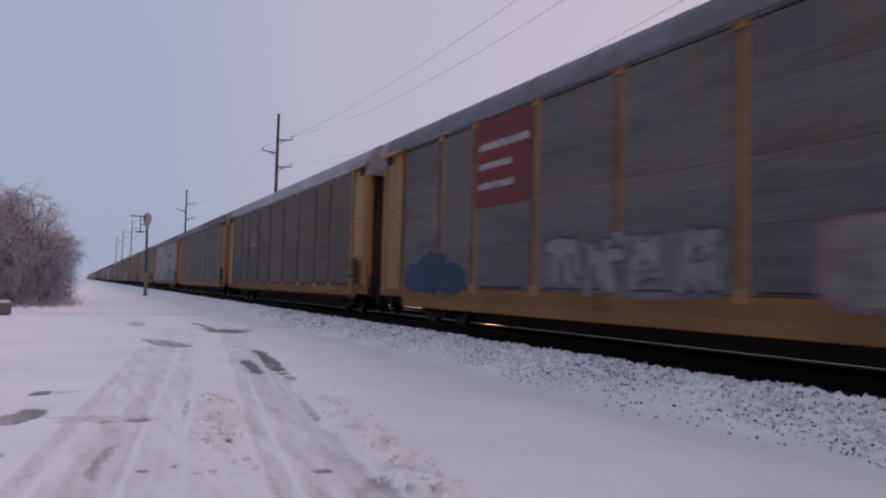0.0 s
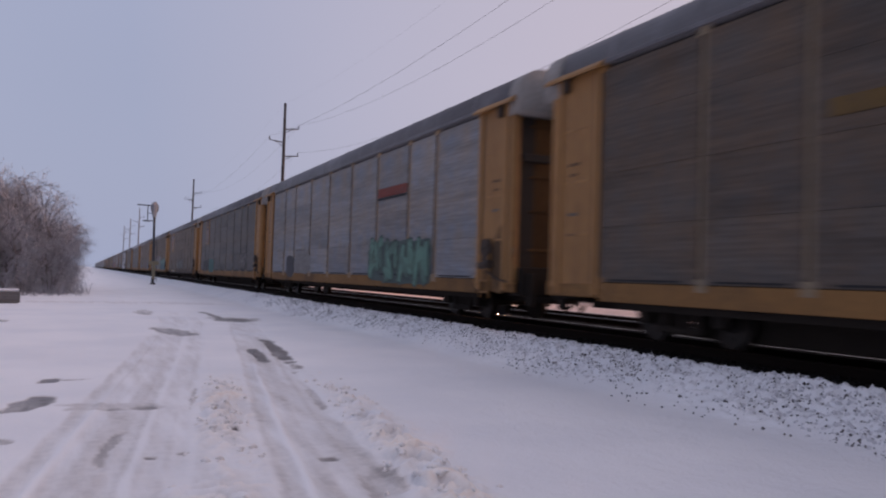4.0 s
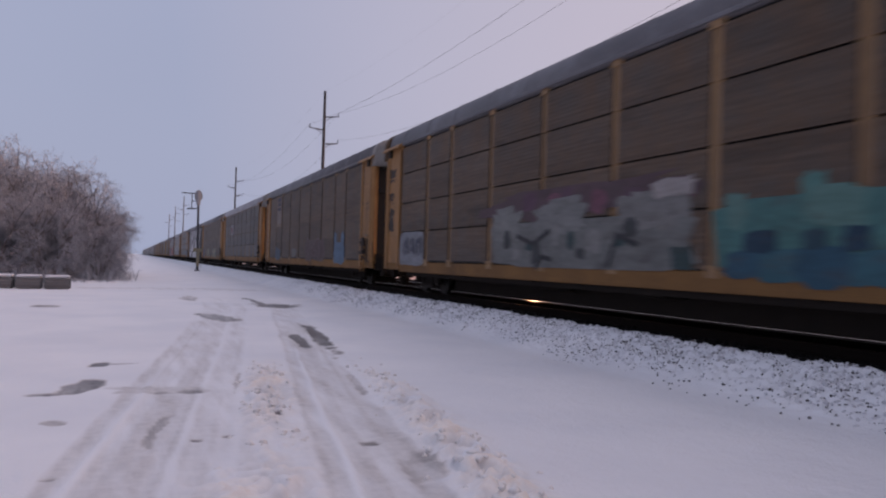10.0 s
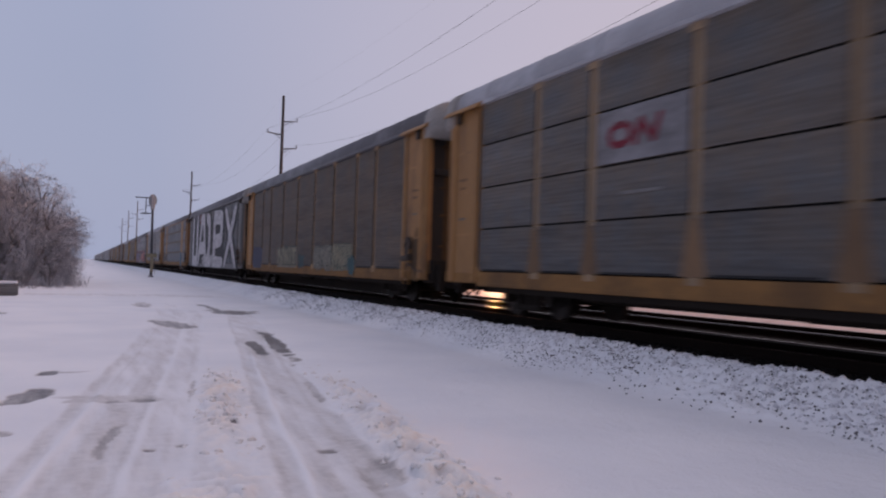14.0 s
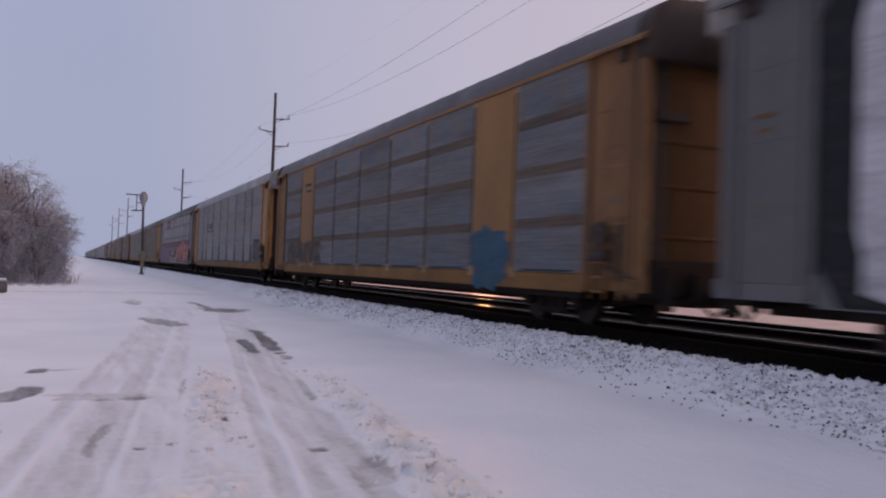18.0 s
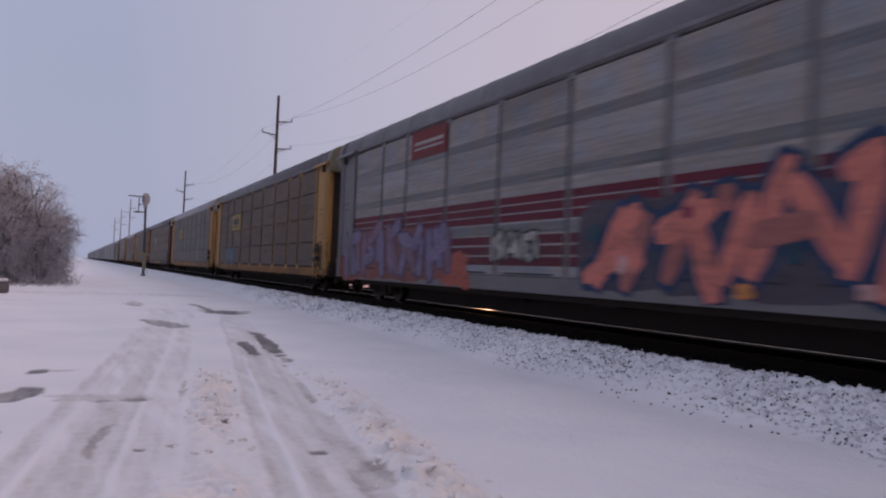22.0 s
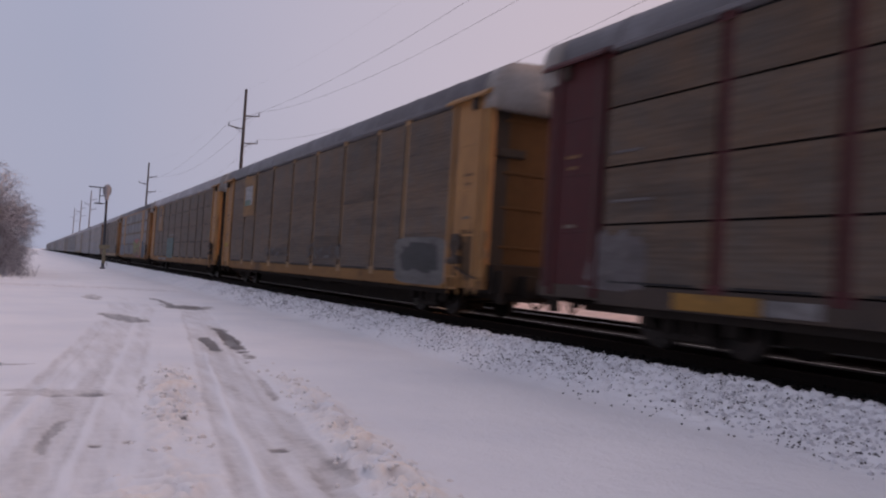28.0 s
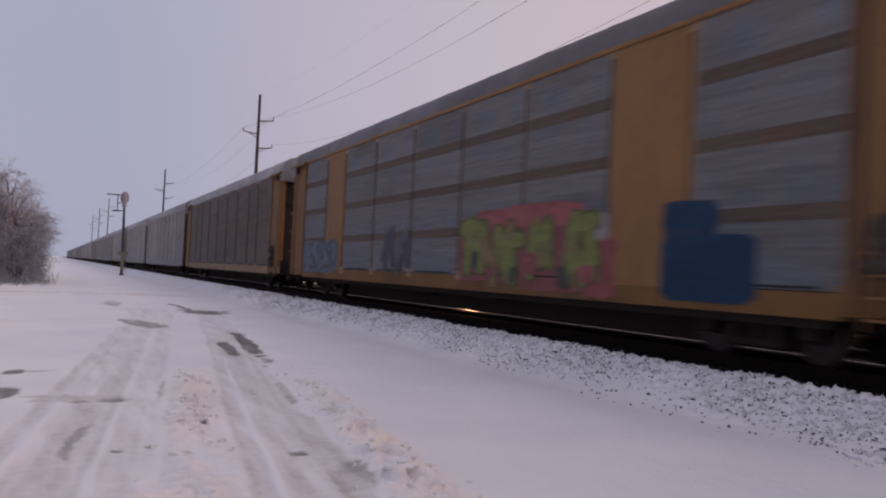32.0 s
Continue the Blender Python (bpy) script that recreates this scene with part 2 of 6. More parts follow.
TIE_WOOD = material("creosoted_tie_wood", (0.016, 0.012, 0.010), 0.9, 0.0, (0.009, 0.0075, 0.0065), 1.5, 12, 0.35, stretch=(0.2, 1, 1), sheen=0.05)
STONE = material("dark_ballast_stone", (0.16, 0.142, 0.138), 0.85, 0.0, (0.075, 0.066, 0.066), 3.0, 14, 0.3, (0.5, 0.5, 0.54), 0.62, 2.0)
POLE_WOOD = material("weathered_pole_wood", (0.052, 0.046, 0.048), 0.85, 0.0, (0.032, 0.028, 0.030), 1.0, 12, 0.3, stretch=(1, 1, 0.15))
HAZED_POLE = material("hazed_pole_wood", (0.20, 0.195, 0.21), 0.9, 0.0, (0.13, 0.125, 0.14), 1.0, 12, 0.2)
WIRE = material("dull_wire", (0.09, 0.085, 0.095), 0.6, 0.3)
SIGNAL_PAINT = material("dull_aluminium_paint", (0.066, 0.067, 0.078), 0.6, 0.1, (0.042, 0.042, 0.05), 1.5, 14, 0.1)
SIGNAL_BACK = material("frosted_signal_target", (0.27, 0.275, 0.305), 0.7, 0.0, (0.20, 0.205, 0.225), 2.0, 14, 0.1, (0.45, 0.45, 0.48), 0.4, 2.0)
BARK = material("frosted_bark", (0.20, 0.175, 0.18), 0.9, 0.0, (0.13, 0.1, 0.1), 0.5, 6, 0.2, (0.52, 0.50, 0.53), 0.5, 0.8)
TWIG = material("frosted_twig", (0.44, 0.44, 0.48), 0.9, 0.0, (0.265, 0.255, 0.278), 0.35, 3, 0.0, (0.54, 0.54, 0.58), 0.8, 0.55, (1, 1, 0.5))
CONCRETE = material("old_concrete", (0.17, 0.158, 0.155), 0.9, 0.0, (0.11, 0.10, 0.098), 1.5, 18, 0.35)
SNOW_CAP = material("snow_cap", (0.74, 0.715, 0.73), 0.85, 0.0, (0.56, 0.54, 0.56), 2.0, 30, 0.2)
DIRTY_SILL = material("grimy_yellow_sill", (0.245, 0.125, 0.042), 0.7, 0.0, (0.150, 0.078, 0.031), 0.7, 10, 0.15, (0.050, 0.034, 0.024), 0.7, 0.5, vary=0.15, sheen=0.2)
OLIVE_END = material("olive_frosted_end", (0.19, 0.16, 0.10), 0.6, 0.0, (0.13, 0.105, 0.06), 0.9, 14, 0.12, (0.26, 0.25, 0.23), 0.5, 1.2)
DOOR_PAINT = material("sooty_brown_door", (0.098, 0.052, 0.021), 0.7, 0.0, (0.054, 0.029, 0.013), 0.9, 12, 0.12, (0.030, 0.019, 0.013), 0.75, 0.8, (1, 1, 0.35), vary=0.15, sheen=0.15)
RUST_BROWN = material("rusty_brown_steel", (0.065, 0.043, 0.031), 0.8, 0.1, (0.038, 0.027, 0.021), 1.5, 16, 0.2, (0.03, 0.022, 0.018), 0.6, 1.6)
DULL_POST = material("dirty_yellow_post", (0.30, 0.205, 0.122), 0.65, 0.0, (0.195, 0.132, 0.082), 0.8, 12, 0.12, (0.14, 0.095, 0.068), 0.7, 1.0, (1, 1, 0.35), vary=0.15, sheen=0.25)
MID_POST = material("worn_yellow_post", (0.325, 0.20, 0.10), 0.65, 0.0, (0.21, 0.125, 0.066), 0.8, 12, 0.12, (0.14, 0.09, 0.062), 0.7, 1.0, (1, 1, 0.35), vary=0.15, sheen=0.25)
PALE_SILVER = material("pale_silver_plate", (0.125, 0.118, 0.116), 0.5, 0.1, (0.078, 0.074, 0.072), 0.9, 14, 0.1, (0.10, 0.085, 0.075), 0.6, 1.1, (1, 1, 0.4), vary=0.06)
PALE_POST = material("pale_dusty_post", (0.29, 0.222, 0.148), 0.65, 0.0, (0.195, 0.148, 0.10), 0.8, 12, 0.12, (0.17, 0.13, 0.10), 0.6, 1.0, (1, 1, 0.35), vary=0.12, sheen=0.25)
GOLD_PLATE = material("dull_yellow_plate", (0.26, 0.215, 0.13), 0.5, 0.0, (0.2, 0.17, 0.115), 2.0, 14, 0.05)
# about a tenth as bright as the shoulder's stone
BED_STONE = material("dark_bed_stone", (0.018, 0.016, 0.015), 0.9, 0.0, (0.011, 0.010, 0.010), 3.0, 14, 0.3, sheen=0.05)
WARM_GLOBE = glowing("warm_globe", (1.0, 0.50, 0.18), 22.0)
SOOTY_SILL = material("sooty_brown_sill", (0.080, 0.054, 0.040), 0.7, 0.0, (0.050, 0.035, 0.028), 0.7, 10, 0.15, (0.16, 0.085, 0.035), 0.6, 0.8, vary=0.2, sheen=0.25)
CREAM_SNOW = material("cream_snow", (0.86, 0.82, 0.80), 0.85, 0.0, (0.78, 0.72, 0.68), 3.0, 25, 0.2)
PAINTS = {}


def paint(rgb, rough=0.6):
    """A sprayed or stencilled paint, a little uneven."""
    key = tuple(round(c * 0.7, 4) for c in rgb)
    if key not in PAINTS:
        PAINTS[key] = material("sprayed_paint", key, rough, 0.0, tuple(c * 0.6 for c in key), 1.2, 5, 0.05, (0.060, 0.050, 0.046), 0.6, 1.5, (1, 0.7, 2.2), sheen=0.25)
    return PAINTS[key]


# ---- mesh helpers ----
def box(bm, x0, x1, y0, y1, z0, z1, bevel=0.0):
    v = [bm.verts.new((x, y, z)) for x in (x0, x1) for y in (y0, y1) for z in (z0, z1)]
    faces = [bm.faces.new([v[i] for i in f]) for f in ((0, 1, 3, 2), (4, 6, 7, 5), (0, 4, 5, 1), (2, 3, 7, 6), (0, 2, 6, 4), (1, 5, 7, 3))]
    if bevel:
        edges = {e for f in faces for e in f.edges}
        bmesh.ops.bevel(bm, geom=list(edges), offset=bevel, segments=1, affect="EDGES")
    return v


def tube(bm, a, b, r0, r1, sides=8, caps=True):
    """A tapered round bar from a to b."""
    a, b = Vector(a), Vector(b)
    axis = (b - a).normalized()
    u = axis.orthogonal().normalized()
    w = axis.cross(u)
    rings = []
    for p, r in ((a, r0), (b, r1)):
        rings.append([bm.verts.new(p + (u * math.cos(2 * math.pi * i / sides) + w * math.sin(2 * math.pi * i / sides)) * r) for i in range(sides)])
    for i in range(sides):
        bm.faces.new((rings[0][i], rings[0][(i + 1) % sides], rings[1][(i + 1) % sides], rings[1][i]))
    if caps:
        bm.faces.new(rings[0][::-1])
        bm.faces.new(rings[1])


def extrude_profile(bm, profile, y0, y1, closed=True, caps=True):
    """A profile of (x, z) carried along y."""
    a = [bm.verts.new((x, y0, z)) for x, z in profile]
    b = [bm.verts.new((x, y1, z)) for x, z in profile]
    k = len(profile)
    for i in range(k if closed else k - 1):
        j = (i + 1) % k
        bm.faces.new((a[i], b[i], b[j], a[j]))
    if caps and closed:
        bm.faces.new(a)
        bm.faces.new(b[::-1])


def mesh_of(name, bm, smooth=False):
    bmesh.ops.recalc_face_normals(bm, faces=bm.faces)
    me = bpy.data.meshes.new(name)
    bm.to_mesh(me)
    bm.free()
    if smooth:
        me.shade_smooth()
    return me


def thing(name, m, label, category, group="", kind=""):
    ob = new(name)
    ob.empty_display_size = 0.3
    ob.matrix_basis = m
    return tagged(ob, label, category, group, kind)


def part(name, shape, mat, parent, label="", m=None):
    """Links a bmesh, or a mesh that alike parts share, as one mesh object under a thing or a part."""
    me = shape if isinstance(shape, bpy.types.Mesh) else mesh_of(name, shape)
    if not me.materials:
        me.materials.append(mat)
    ob = new(name, me)
    ob.parent = parent
    if m is not None:
        ob.matrix_basis = m
    if me.materials[0] is not mat:
        ob.material_slots[0].link = "OBJECT"
        ob.material_slots[0].material = mat
    if label:
        tagged(ob, label)
    return ob


SHARED = {}


def shared(key, build):
    """One mesh for all parts that are alike."""
    if key not in SHARED:
        bm = bmesh.new()
        smooth = build(bm)
        SHARED[key] = mesh_of(str(key[0]), bm, bool(smooth))
    return SHARED[key]



# ---- the plan ----
RAIL_Z = 0.55          # rail head over the snow field
TRACK_X = 10.22        # middle of the track
SIDE = 1.5             # half a car's width


# ---- ground: one sheet of snow with road, shoulder and track bed ----
def smooth01(v, a, b):
    u = np.clip((v - a) / (b - a), 0, 1)
    return u * u * (3 - 2 * u)


def value_noise(x, y, cell, seed):
    """Smooth noise in 0..1 over the plan."""
    g = np.random.RandomState(seed).rand(256, 256)
    u, v = x / cell, y / cell
    i, j = np.floor(u).astype(int), np.floor(v).astype(int)
    fu, fv = u - i, v - j
    fu, fv = fu * fu * (3 - 2 * fu), fv * fv * (3 - 2 * fv)
    a = g[i % 256, j % 256] * (1 - fu) + g[(i + 1) % 256, j % 256] * fu
    b = g[i % 256, (j + 1) % 256] * (1 - fu) + g[(i + 1) % 256, (j + 1) % 256] * fu
    return a * (1 - fv) + b * fv


def fractal(x, y, cell, seed, octaves=4):
    s, k, t = 0, 1.0, 0
    for o in range(octaves):
        s = s + k * value_noise(x + 31.7 * o, y - 17.3 * o, cell / 2 ** o, seed + o)
        t += k
        k *= 0.5
    return s / t


def road_middle(y):
    """The wheel tracks bear to the right, away from the walker's side."""
    return 0.2 + 0.145 * np.clip(y - 3, -20, 20) + 0.05 * np.clip(y - 23, 0, 14)


# bare wet patches: x, y, half length along the road, half width, turn in degrees, how bare
PATCHES = [(3.58, 15.4, 2.9, 0.17, -6, 1.0), (3.06, 14.6, 1.4, 0.14, -5, 1.0), (4.25, 25.0, 0.9, 0.62, 10, 1.0), (4.0, 27.6, 2.2, 0.16, 3, 0.9), (4.9, 25.2, 0.22, 0.6, 10, 0.95), (2.06, 20.3, 1.2, 0.34, 12, 0.80), (1.85, 29.2, 1.4, 0.28, 0, 0.6),
           (-0.56, 9.90, 0.60, 0.19, -14, 0.90), (-0.86, 9.38, 0.09, 0.20, 0, 0.85), (-0.42, 11.74, 0.26, 0.16, -10, 1.0), (-0.10, 11.75, 0.07, 0.24, 0, 0.9), (0.22, 7.2, 0.66, 0.075, -11, 0.74), (1.25, 9.8, 0.75, 0.03, -9, 0.62),
           (2.16, 5.45, 0.42, 0.13, -9, 0.62), (1.98, 5.3, 0.5, 0.04, -8, 0.58), (1.93, 6.22, 0.10, 0.12, 0, 0.85), (2.76, 9.7, 0.9, 0.06, -8, 0.66), (0.36, 9.42, 0.30, 0.52, 0, 0.50), (0.64, 9.30, 0.12, 0.15, 0, 0.82), (0.36, 9.25, 0.10, 0.10, 0, 0.7), (0.53, 6.7, 0.06, 0.06, 0, 0.9), (0.80, 6.78, 0.05, 0.05, 0, 0.8),
           (1.42, 8.95, 0.06, 0.09, 0, 0.8), (1.37, 7.57, 0.05, 0.05, 0, 0.75), (-0.64, 7.73, 0.14, 0.09, 30, 0.72), (-0.52, 5.85, 0.04, 0.05, 0, 0.8), (-2.4, 24.4, 0.3, 0.3, 0, 0.8)]


def ground_fields(x, y):
    n1, n2, n3 = fractal(x, y, 6.0, 3), fractal(x, y, 0.9, 11), fractal(x, y, 0.22, 23)
    near = smooth01(-y, -70, -25)
    z = (n1 - 0.5) * 0.10 * smooth01(-np.abs(x - TRACK_X), -40, -7) + (n2 - 0.5) * 0.035 * near
    # road: packed ruts between ridges
    mid = road_middle(y)
    off = x - mid
    on_road = smooth01(-np.abs(off - 0.25), -1.75, -1.35) * smooth01(y, -30, 0) * smooth01(-y, -34, -22)
    fade = 1 - 0.45 * smooth01(y, 12, 22)
    wob = 0.012 * np.sin(y * 0.55) + (n2 - 0.5) * 0.05

    def band(a, b, soft):
        return smooth01(off - wob, a, a + soft) * smooth01(-(off - wob), -b, -b + soft)

    # two worn wheel tracks, each with a ridge of squeezed-up snow, and fine lines along them
    fine = value_noise((off - wob) * 16.0, y * 0.16, 1.0, 61)
    broad = value_noise((off - wob) * 3.2, y * 0.10, 1.0, 62)
    worn = np.maximum(band(-1.22, -0.30, 0.10), band(0.74, 1.66, 0.08))
    worn = np.maximum(worn, 0.55 * band(-0.34, 0.14, 0.12))
    ridges = np.zeros_like(x)
    for c, w, y1 in ((-0.95, 0.045, 10.5), (0.99, 0.04, 13.5)):
        ridges = np.maximum(ridges, np.exp(-((off - c - wob) / w) ** 2) * smooth01(-y, -y1 - 1.0, -y1 + 1.5) * (0.45 + 0.55 * smooth01(n1 + 0.5 * n2, 0.45, 0.62)))
    z = z + on_road * (-0.010 * worn + 0.020 * ridges + 0.006 * (fine - 0.5) * fade + 0.010 * (n3 - 0.5))
    # churned lumps between the wheels and thrown up along the road's edge
    lumps = np.exp(-((off - 0.44) / 0.27) ** 2) * smooth01(-y, -13.0, -10.5) * smooth01(y, 0, 3) * np.clip(0.35 + 0.65 * smooth01(-np.abs(y - 8.9), -2.2, -0.5) + 0.6 * smooth01(-y, -6.3, -5.0), 0, 1)
    lumps = np.maximum(lumps, 0.75 * np.exp(-((off - 0.25) / 0.42) ** 2) * smooth01(-y, -6.4, -5.2))
    berm = np.exp(-((off - 1.98) / 0.25) ** 2) * smooth01(-y, -11.5, -7.5) * smooth01(y, 0, 3)
    n4 = value_noise(x, y, 0.085, 77)
    rough = smooth01(0.45 * n3 + 0.55 * n4, 0.40, 0.68)
    n5 = value_noise(x, y, 0.16, 78)
    chunky = smooth01(0.5 * n5 + 0.5 * n4, 0.48, 0.66)
    z = z + lumps * (rough * 0.045 + chunky * 0.05) + berm * (0.02 + rough * 0.05 + chunky * 0.06)
    # shoulder and bed
    up = smooth01(x, 6.6, 8.45) * smooth01(-x, -19.5, -17.5)
    edge = x + (n2 - 0.5) * 0.35
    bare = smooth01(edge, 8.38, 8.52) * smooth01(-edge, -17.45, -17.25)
    stony = smooth01(x + (n2 - 0.5) * 1.2, 6.7, 7.5) * smooth01(-x, -8.7, -8.3)
    z = z * (1 - 0.6 * up) + up * 0.42 + stony * ((n3 - 0.45) * 0.06 + smooth01(value_noise(x, y, 0.075, 79), 0.3, 0.75) * 0.05) + bare * ((n3 - 0.5) * 0.05 - 0.05)
    # far side: a gentle rise
    z = z + 0.30 * smooth01(x, 18.0, 25.0)
    stripe = band(1.36, 1.70, 0.10) * (0.35 + 0.65 * smooth01(n1, 0.40, 0.60)) * smooth01(-y, -13.0, -9.0)
    slush = on_road * fade * (worn * (0.17 + 0.16 * smooth01(broad, 0.2, 0.75) + 0.07 * smooth01(fine, 0.45, 0.8) + 0.12 * (n2 - 0.5)) + 0.06 * smooth01(fine, 0.5, 0.8) + 0.16 * stripe + 0.05 * n3) * (1 - ridges)
    churn = np.clip(lumps + berm, 0, 1)
    # pits between the lumps are greyed, their shade put into the colour
    slush = slush * (1 - 0.8 * churn) + 0.34 * churn * (1 - rough)
    for px, py, ly, lx, turn, deep in PATCHES:
        c, s = math.cos(radians(turn)), math.sin(radians(turn))
        dx, dy = x - px, y - py
        u, v = (dx * c + dy * s) / lx, (-dx * s + dy * c) / ly
        d = (np.abs(u) ** 3.2 + np.abs(v) ** 3.2) ** (1 / 3.2) + (n3 - 0.5) * 0.75 + (n2 - 0.5) * 1.1
        hit = smooth01(-d, -1.16, -0.78)
        slush = np.maximum(slush, hit * deep)
        z = z - 0.015 * hit * deep
    # side road beyond, worn thin
    cross = np.exp(-((y - 37.5 + 0.25 * np.clip(x - 1.5, 0, 9)) / 1.5) ** 2) * smooth01(-x, -7.0, -4.5) * smooth01(x, -30, -9)
    slush = np.maximum(slush, 0.26 * cross)
    # the cream tint follows the tops of the lumps
    warm = np.clip(churn * 1.3, 0, 1) * (0.25 + 0.75 * rough) * smooth01(n2, 0.25, 0.5)
    # snow beyond the second track, coloured peach in place of warm light
    yard = smooth01(x, 17.0, 17.4) * smooth01(-x, -90.0, -60.0)
    return z, np.clip(slush, 0, 1), bare, warm, yard


def stretch_axis(fine, low, high, growth):
    """Even steps inside, growing steps out to low and high."""
    a = list(fine)
    step = fine[1] - fine[0]
    lo, s = [], step
    p = fine[0]
    while p > low:
        s *= growth
        p -= s
        lo.append(p)
    hi, s = [], step
    p = fine[-1]
    while p < high:
        s *= growth
        p += s
        hi.append(p)
    return np.array(lo[::-1] + a + hi)


xs = stretch_axis(np.arange(-2.4, 8.9, 0.033), -2500, 2500, 1.10)
ys = stretch_axis(np.arange(2.6, 12.0, 0.036), -600, 4200, 1.018)
GX, GY = np.meshgrid(xs, ys)
GZ, SLUSH, BARE, WARM, YARD = ground_fields(GX, GY)
nx, ny = len(xs), len(ys)
ground_mesh = bpy.data.meshes.new("ground")
idx = np.arange(nx * ny).reshape(ny, nx)
quads = np.stack([idx[:-1, :-1], idx[:-1, 1:], idx[1:, 1:], idx[1:, :-1]], -1).reshape(-1, 4)
ground_mesh.vertices.add(nx * ny)
ground_mesh.vertices.foreach_set("co", np.stack([GX, GY, GZ], -1).astype(np.float32).ravel())
ground_mesh.loops.add(quads.size)
ground_mesh.loops.foreach_set("vertex_index", quads.ravel().astype(np.int32))
ground_mesh.polygons.add(len(quads))
ground_mesh.polygons.foreach_set("loop_start", np.arange(0, quads.size, 4, dtype=np.int32))
ground_mesh.update(calc_edges=True)
for key, field in (("slush", SLUSH), ("bare", BARE), ("warm", WARM), ("yard", YARD)):
    ground_mesh.attributes.new(key, "FLOAT", "POINT").data.foreach_set("value", field.astype(np.float32).ravel())
ground_mesh.shade_smooth()


def ground_material():
    m = bpy.data.materials.new("snow_with_slush_and_ballast")
    m.use_nodes = True
    n, l = m.node_tree.nodes, m.node_tree.links
    bsdf = n["Principled BSDF"]
    tc = n.new("ShaderNodeTexCoord")

    def tex(scale, detail=4.0):
        t = n.new("ShaderNodeTexNoise")
        t.inputs["Scale"].default_value, t.inputs["Detail"].default_value = scale, detail
        l.new(tc.outputs["Object"], t.inputs["Vector"])
        return t.outputs["Fac"]

    def mixed(fac, a, b):
        x = n.new("ShaderNodeMix")
        x.data_type = "RGBA"
        for k, s in ((0, fac), (6, a), (7, b)):
            if isinstance(s, tuple):
                x.inputs[k].default_value = (*s, 1)
            else:
                l.new(s, x.inputs[k])
        return x.outputs[2]

    def attr(key):
        a = n.new("ShaderNodeAttribute")
        a.attribute_name = key
        return a.outputs["Fac"]

    def ranged(s, a, b, c=0.0, d=1.0):
        r = n.new("ShaderNodeMapRange")
        for k, v in ((1, a), (2, b), (3, c), (4, d)):
            r.inputs[k].default_value = v
        l.new(s, r.inputs[0])
        return r.outputs[0]

    clean = mixed(ranged(tex(0.45), 0.35, 0.65), (0.865, 0.840, 0.845), (0.785, 0.772, 0.792))
    creamy = mixed(ranged(tex(14.0), 0.35, 0.65), (0.91, 0.84, 0.79), (0.84, 0.72, 0.63))
    packed = mixed(ranged(tex(9.0), 0.3, 0.7), (0.67, 0.625, 0.605), (0.50, 0.46, 0.445))
    wet = mixed(ranged(tex(20.0), 0.35, 0.65), (0.085, 0.066, 0.062), (0.19, 0.160, 0.150))
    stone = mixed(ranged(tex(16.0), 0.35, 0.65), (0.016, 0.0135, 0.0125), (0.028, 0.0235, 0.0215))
    c = mixed(attr("warm"), clean, creamy)
    def summed(a, b, k):
        x = n.new("ShaderNodeMath")
        x.operation = "MULTIPLY_ADD"
        l.new(a, x.inputs[0])
        x.inputs[1].default_value = k
        l.new(b, x.inputs[2])
        return x.outputs[0]

    # crumbs and holes: the worn snow is uneven, the clean snow is not
    sl = attr("slush")
    crumbs = n.new("ShaderNodeMath")
    crumbs.operation = "MULTIPLY"
    drawn = n.new("ShaderNodeMapping")
    drawn.inputs["Rotation"].default_value = (0, 0, radians(8))
    drawn.inputs["Scale"].default_value = (1.0, 0.14, 1.0)
    l.new(tc.outputs["Object"], drawn.inputs["Vector"])
    worn_tex = n.new("ShaderNodeTexNoise")
    worn_tex.inputs["Scale"].default_value, worn_tex.inputs["Detail"].default_value = 4.5, 8.0
    l.new(drawn.outputs[0], worn_tex.inputs["Vector"])
    l.new(ranged(worn_tex.outputs["Fac"], 0.25, 0.75, -0.5, 0.5), crumbs.inputs[0])
    l.new(ranged(sl, 0.02, 0.20), crumbs.inputs[1])
    sl = summed(crumbs.outputs[0], sl, 0.50)
    c = mixed(ranged(sl, 0.05, 0.55), c, packed)
    c = mixed(ranged(sl, 0.55, 0.95), c, wet)
    # the far side's warm light is put into this snow colour
    peach_lit = mixed(ranged(tex(1.2), 0.35, 0.65), (0.60, 0.435, 0.365), (0.49, 0.345, 0.285))
    c = mixed(attr("yard"), c, peach_lit)
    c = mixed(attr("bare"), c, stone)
    l.new(c, bsdf.inputs["Base Color"])
    l.new(ranged(sl, 0.3, 0.95, 0.62, 0.34), bsdf.inputs["Roughness"])
    l.new(ranged(attr("bare"), 0.0, 0.6, 0.35, 0.02), bsdf.inputs["Specular IOR Level"])
    bp = n.new("ShaderNodeBump")
    bp.inputs["Strength"].default_value, bp.inputs["Distance"].default_value = 0.5, 0.02
    l.new(summed(tex(7.0, 6.0), tex(26.0, 6.0), 1.6), bp.inputs["Height"])
    l.new(bp.outputs[0], bsdf.inputs["Normal"])
    return m


ground_mesh.materials.append(ground_material())
ground = new("ground", ground_mesh)
tagged(ground, "snow-covered ground with slushy road ruts and bare track bed", "ground", kind="structure")


def ground_z(x, y):
    return float(ground_fields(np.array([float(x)]), np.array([float(y)]))[0][0])


# ---- the track: two rails on ties ----


def rail_head(bm):
    extrude_profile(bm, [(-0.036, 0.51), (0.036, 0.51), (0.036, 0.54), (0.026, 0.55), (-0.026, 0.55), (-0.036, 0.54)], -60, 1600)


